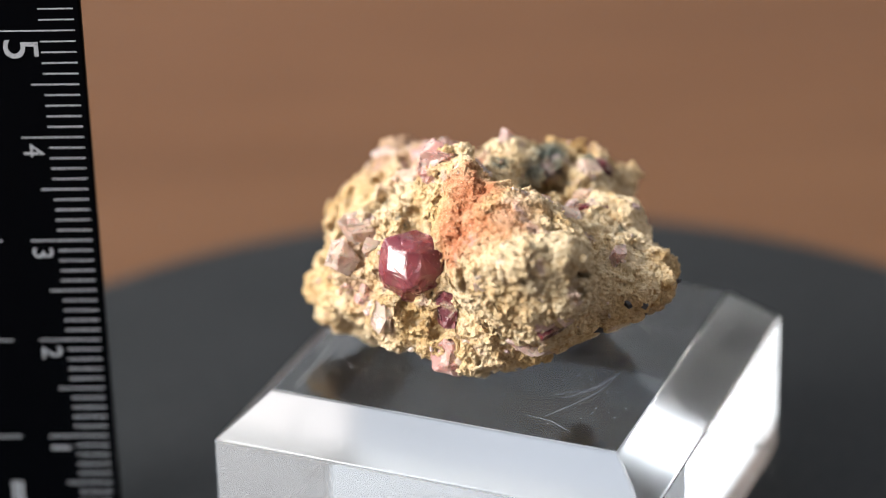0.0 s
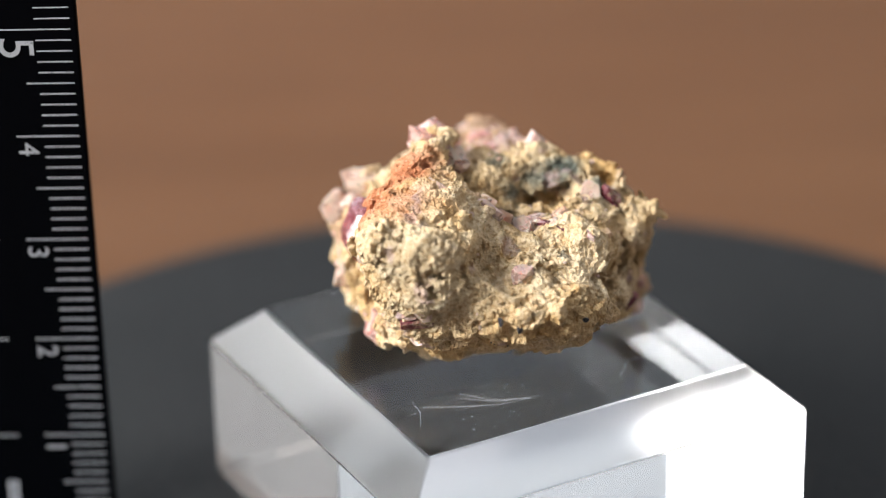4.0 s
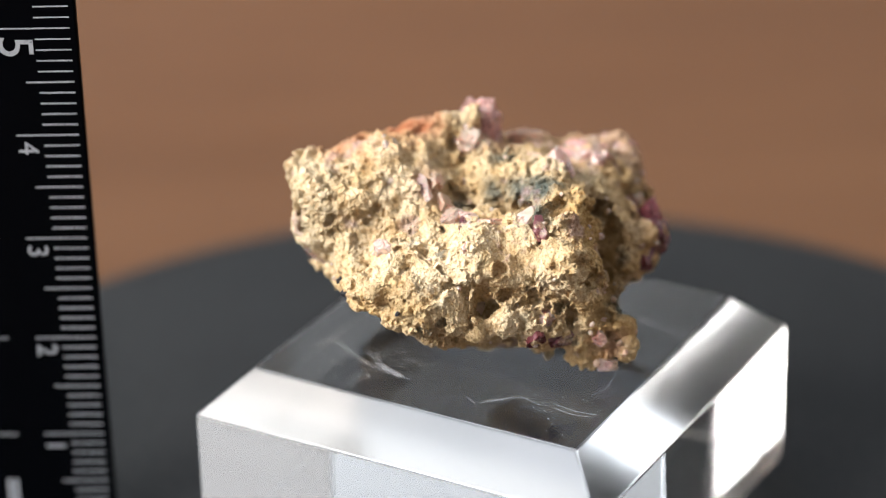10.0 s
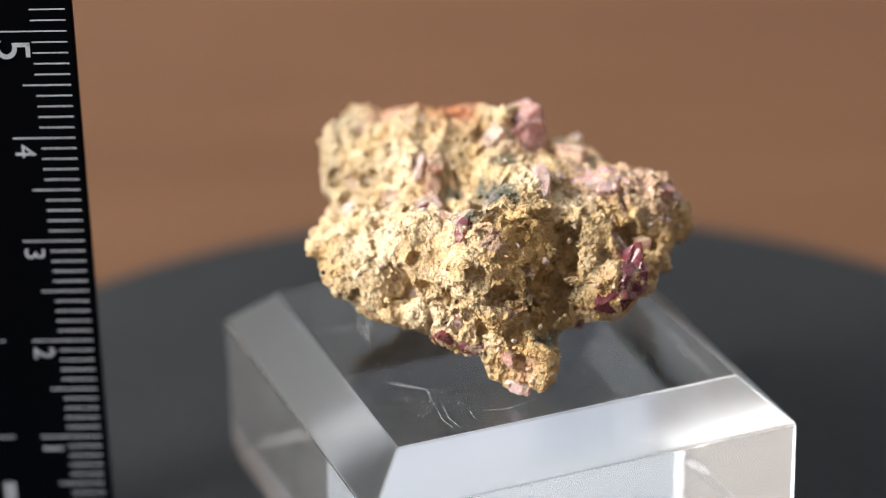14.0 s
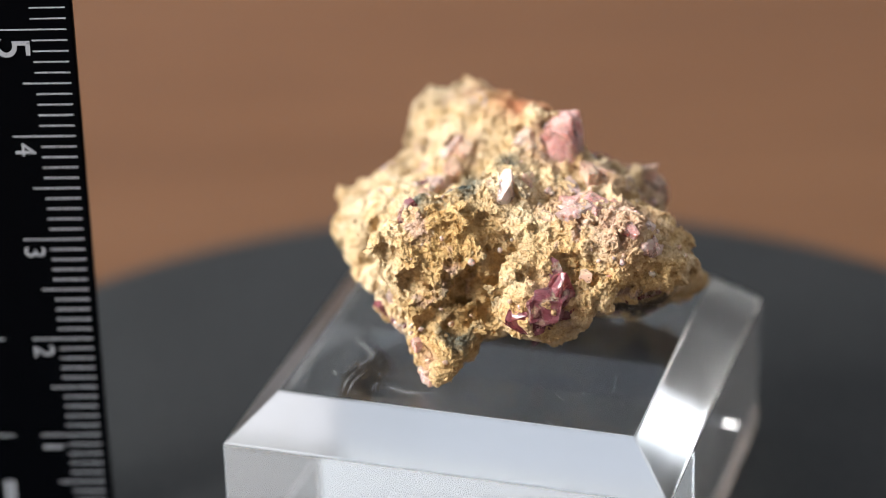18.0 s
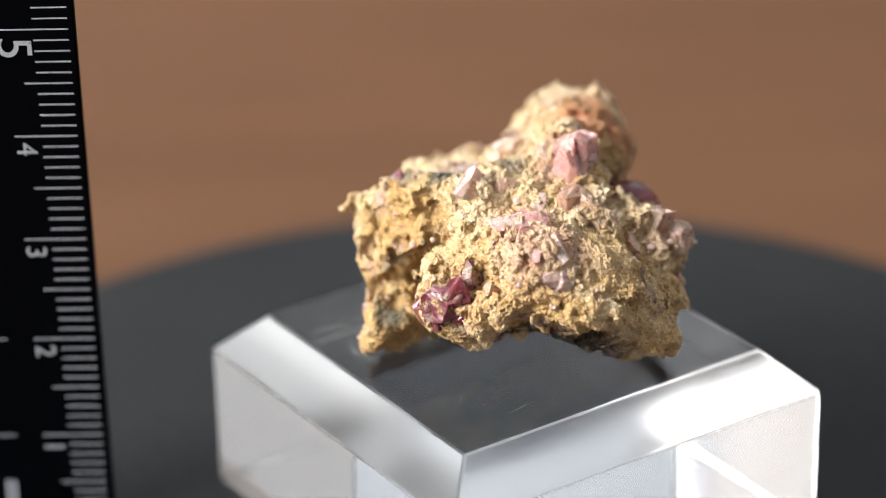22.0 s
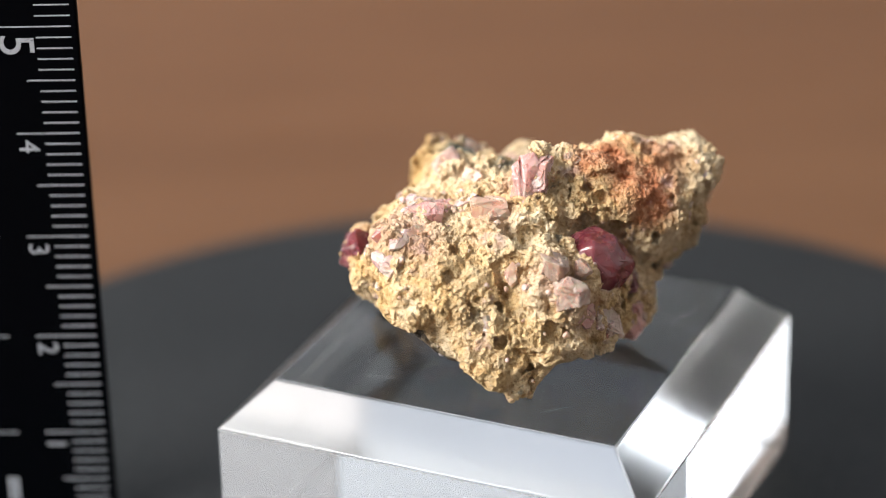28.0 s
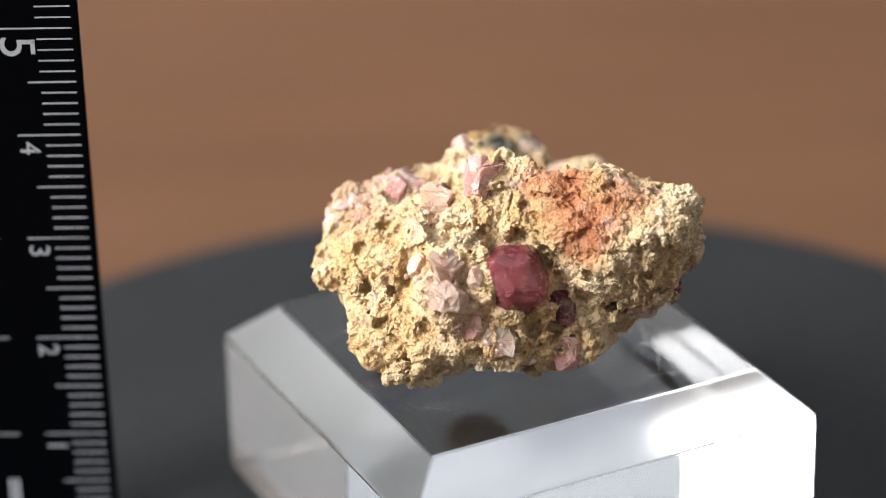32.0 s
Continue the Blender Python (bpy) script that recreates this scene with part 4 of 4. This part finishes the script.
SEATS_SALMON = [(-1.05, 0.71, 1.49, 296, 0.164, 0.093), (-0.90, 0.03, 1.60, 296, 0.109, 0.055), (-0.42, -0.61, 1.92, 296, 0.086, 0.055), (-0.22, 0.28, 1.64, 296, 0.086, 0.093), (-0.62, 1.16, 1.12, 248, 0.055, 0.055), (-0.27, -0.19, 1.75, 248, 0.055, 0.070), (-1.27, -0.10, 1.20, 248, 0.047, 0.101), (0.38, -0.45, 1.45, 204, 0.078, 0.070), (0.26, -0.55, 1.60, 204, 0.070, 0.062), (0.98, -0.11, 0.74, 141, 0.047, 0.062), (-0.79, 0.11, 1.62, 97, 0.164, 0.078), (0.66, -0.01, 1.42, 97, 0.156, 0.078), (-1.15, -0.97, 0.62, 0, 0.109, 0.070)]
SEATS_LILAC = [(-0.55, 0.63, 1.54, 296, 0.164, 0.078), (-0.61, 0.33, 1.57, 296, 0.136, 0.043), (-0.71, -0.29, 1.90, 296, 0.109, 0.140), (-1.19, 1.02, 1.28, 296, 0.078, 0.093), (-0.56, 0.78, 1.57, 204, 0.156, 0.070), (-1.15, 0.85, 1.46, 204, 0.058, 0.132), (0.11, 0.52, 1.68, 204, 0.125, 0.078), (-1.27, 0.94, 1.30, 175, 0.078, 0.117), (-0.00, 0.53, 1.71, 141, 0.070, 0.156), (-0.40, 0.72, 1.49, 141, 0.117, 0.055), (0.39, -0.64, 1.61, 141, 0.047, 0.125), (1.07, -0.16, 1.39, 141, 0.093, 0.055), (1.01, 0.51, 0.69, 141, 0.062, 0.062), (0.50, -1.72, 1.00, 97, 0.093, 0.070), (0.76, 1.02, 0.07, 97, 0.078, 0.055), (0.57, -0.23, 1.41, 53, 0.164, 0.062)]
SEATS_LILAC_MORE = [(0.94, -0.92, 1.27, 53, 0.093, 0.062), (0.28, -1.70, 0.97, 0, 0.109, 0.047), (-0.07, -1.79, 1.59, 0, 0.070, 0.055), (-0.26, -1.61, 1.28, 0, 0.055, 0.078), (0.13, -1.46, 0.64, 0, 0.156, 0.039)]
SEATS_CLEAR = [(-1.31, -0.47, 1.33, 296, 0.129, 0.129), (-1.50, -0.63, 1.16, 296, 0.140, 0.117), (-1.21, -0.71, 1.25, 296, 0.066, 0.093), (-1.13, -0.92, 0.73, 296, 0.136, 0.140), (-1.60, 0.10, 0.90, 296, 0.066, 0.066), (-1.49, -0.50, 1.16, 296, 0.062, 0.047), (-0.25, -0.33, 1.82, 141, 0.132, 0.132), (0.54, -0.39, 1.39, 141, 0.132, 0.078), (0.09, -1.02, 1.87, 53, 0.101, 0.086), (0.74, 0.29, 1.52, 53, 0.093, 0.117)]
SEATS_WINE = [(-0.42, 1.31, 0.94, 248, 0.132, 0.148), (-0.10, 1.30, 0.77, 175, 0.140, 0.101), (-0.27, 1.35, 0.79, 175, 0.086, 0.086), (1.13, 0.40, 0.52, 97, 0.070, 0.070)]
SEATS_DARK = [(-0.54, -1.09, 0.85, 296, 0.109, 0.109), (-0.28, 0.61, 0.26, 248, 0.140, 0.047), (-0.25, 1.39, 0.95, 204, 0.156, 0.132), (-0.36, 1.12, 1.14, 204, 0.051, 0.140), (-1.15, 0.90, 0.77, 204, 0.156, 0.039), (0.98, 0.61, 0.45, 141, 0.101, 0.047), (0.89, 0.42, 1.48, 97, 0.051, 0.101), (0.36, -1.64, 0.87, 53, 0.117, 0.043), (0.71, -0.27, 1.41, 0, 0.156, 0.035)]
SEATS_BLACK = [(0.74, -1.05, 0.58, 68, 0.055, 0.055), (1.02, -1.33, 0.97, 68, 0.022, 0.022), (1.45, -0.73, 0.90, 68, 0.020, 0.020), (1.21, -1.30, 0.88, 68, 0.030, 0.030)]

number = 100
for seats, material, label in (
        (SEATS_WINE, WINE, "wine-red glassy faceted crystal"), (SEATS_DARK, DEEP_WINE, "dark wine-red broken crystal"),
        (SEATS_ROSE, ROSE, "rose-pink translucent crystal"), (SEATS_SALMON, SALMON, "salmon-pink blocky crystal"),
        (SEATS_LILAC + SEATS_LILAC_MORE, LILAC, "pale lilac crystal flake"), (SEATS_CLEAR, CLEAR, "pale glassy crystal"),
        (SEATS_BLACK, BLACK, "small black mineral grain")):
    for x, y, z, side, wide, high in seats:
        number += 1
        grow = 1.22 if material in (WINE, DEEP_WINE) else 1.0
        crystal((x, y, z), side, wide * grow, high * grow, material, label, "prism" if number % 4 == 0 else "block", number)

# the largest crystal: twelve rhombic faces
ring = [(a, b, 0) for a in (-1, 1) for b in (-1, 1)]
faces = [(f[k % 3], f[(k + 1) % 3], f[(k + 2) % 3]) for f in ring for k in range(3)]
trims = [(tuple((2 if m == k else 1) * sign[m] for m in range(3)), 0.9) for k in range(3) for sign in [(a, b, c) for a in (-1, 1) for b in (-1, 1) for c in (-1, 1)]]
garnet = part("crystal", worn(cut_gem([(f, 0.87) for f in faces] + trims, (0.34, 0.34, 0.34)), (0.2, 0.2, 0.2), 3, 0.03), WINE, SPECIMEN, "large wine-pink twelve-sided glassy crystal")
glint = Vector((-0.47, -0.71, 0.52)).normalized()
garnet.matrix_basis = Matrix.Translation((-0.0083, -0.0079, 0.0109)) @ Vector((1, 1, 0)).rotation_difference(glint).to_matrix().to_4x4()
# small glassy grains caught all over the rock, thickest round the nests
def grains(name, material, label, centres, seed):
    rnd = random.Random(seed)
    bm = bmesh.new()
    for x, y, z, spread, count in centres:
        for _ in range(count):
            place, out = skin((rnd.gauss(x, spread), rnd.gauss(y, spread), rnd.gauss(z, spread)))
            r = rnd.uniform(0.014, 0.04)
            turn = Vector((0, 0, 1)).rotation_difference(out).to_matrix().to_4x4() @ pose(0, 0, 0, rnd.uniform(-40, 40), rnd.uniform(-40, 40), rnd.uniform(0, 360))
            made = bmesh.ops.create_icosphere(bm, subdivisions=2, radius=r * CM, matrix=Matrix.Translation((place - out * 0.002) * CM) @ turn @ Matrix.Diagonal((1, rnd.uniform(0.5, 0.9), rnd.uniform(0.5, 1.1), 1)))
            for v in made["verts"]:
                v.co += Vector([noise.noise(v.co * 2600 + Vector((m * 7.0, seed, 0))) for m in range(3)]) * r * 0.35 * CM
    return tagged(part(name, bm, material, SPECIMEN), label, kind="stuff")


grains("crystal_grit", SALMON, "small salmon-pink glassy grains", ((-1.1, 0.7, 1.4, 0.35, 18), (-0.5, 0.3, 1.6, 0.35, 12), (-1.3, -0.6, 0.9, 0.3, 14), (0.75, 1.0, 0.35, 0.2, 8), (0.3, 0.9, 1.0, 0.4, 8)), 31)
grains("crystal_grit", LILAC, "small pale lilac glassy grains", ((-0.7, 0.8, 1.3, 0.5, 16), (-0.9, -0.9, 0.8, 0.4, 14), (0.9, -0.3, 1.2, 0.4, 6), (0.3, -1.6, 0.8, 0.4, 10), (-1.5, 0.1, 0.8, 0.3, 8)), 32)
grains("crystal_grit", CLEAR, "small pale glassy grains", ((0.5, 0.3, 1.5, 0.4, 10), (0.9, 0.5, 0.8, 0.4, 10), (-1.4, 0.2, 1.0, 0.4, 10), (0.7, -1.2, 1.3, 0.4, 6), (-0.4, -1.3, 1.0, 0.4, 10)), 33)

# an upright blunt tooth on the crest
cuts = [((math.cos(a), math.sin(a), 0.16), 0.74) for a in (0.2, 1.2, 2.3, 3.3, 4.3, 5.4)]
cuts += [((0.5, 0.2, 1), 0.9), ((-0.6, 0.1, 1), 0.95), ((0.1, -0.7, 0.9), 0.92), ((0, 0, -1), 0.9)]
tooth = part("crystal", worn(cut_gem(cuts, (0.2, 0.15, 0.23)), (0.12, 0.12, 0.12), 7, 0.07), ROSE, SPECIMEN, "upright rose-pink blunt crystal", smooth=True)
tooth.matrix_basis = pose(-0.0060, -0.0023, 0.0181, 5, -4, 8)

# ---------------------------------------------------------------- what turns


def motions():
    times = [i * 0.5 for i in range(65)]
    for thing, rest in ((TURNTABLE, pose(0, 0, 0)), (BLOCK, BLOCK_AT), (SPECIMEN, pose(0, 0, TOP + 0.00002))):
        walk(thing, [(t, pose(0, 0, 0, 0, 0, -SPIN * t) @ rest) for t in times])


motions()
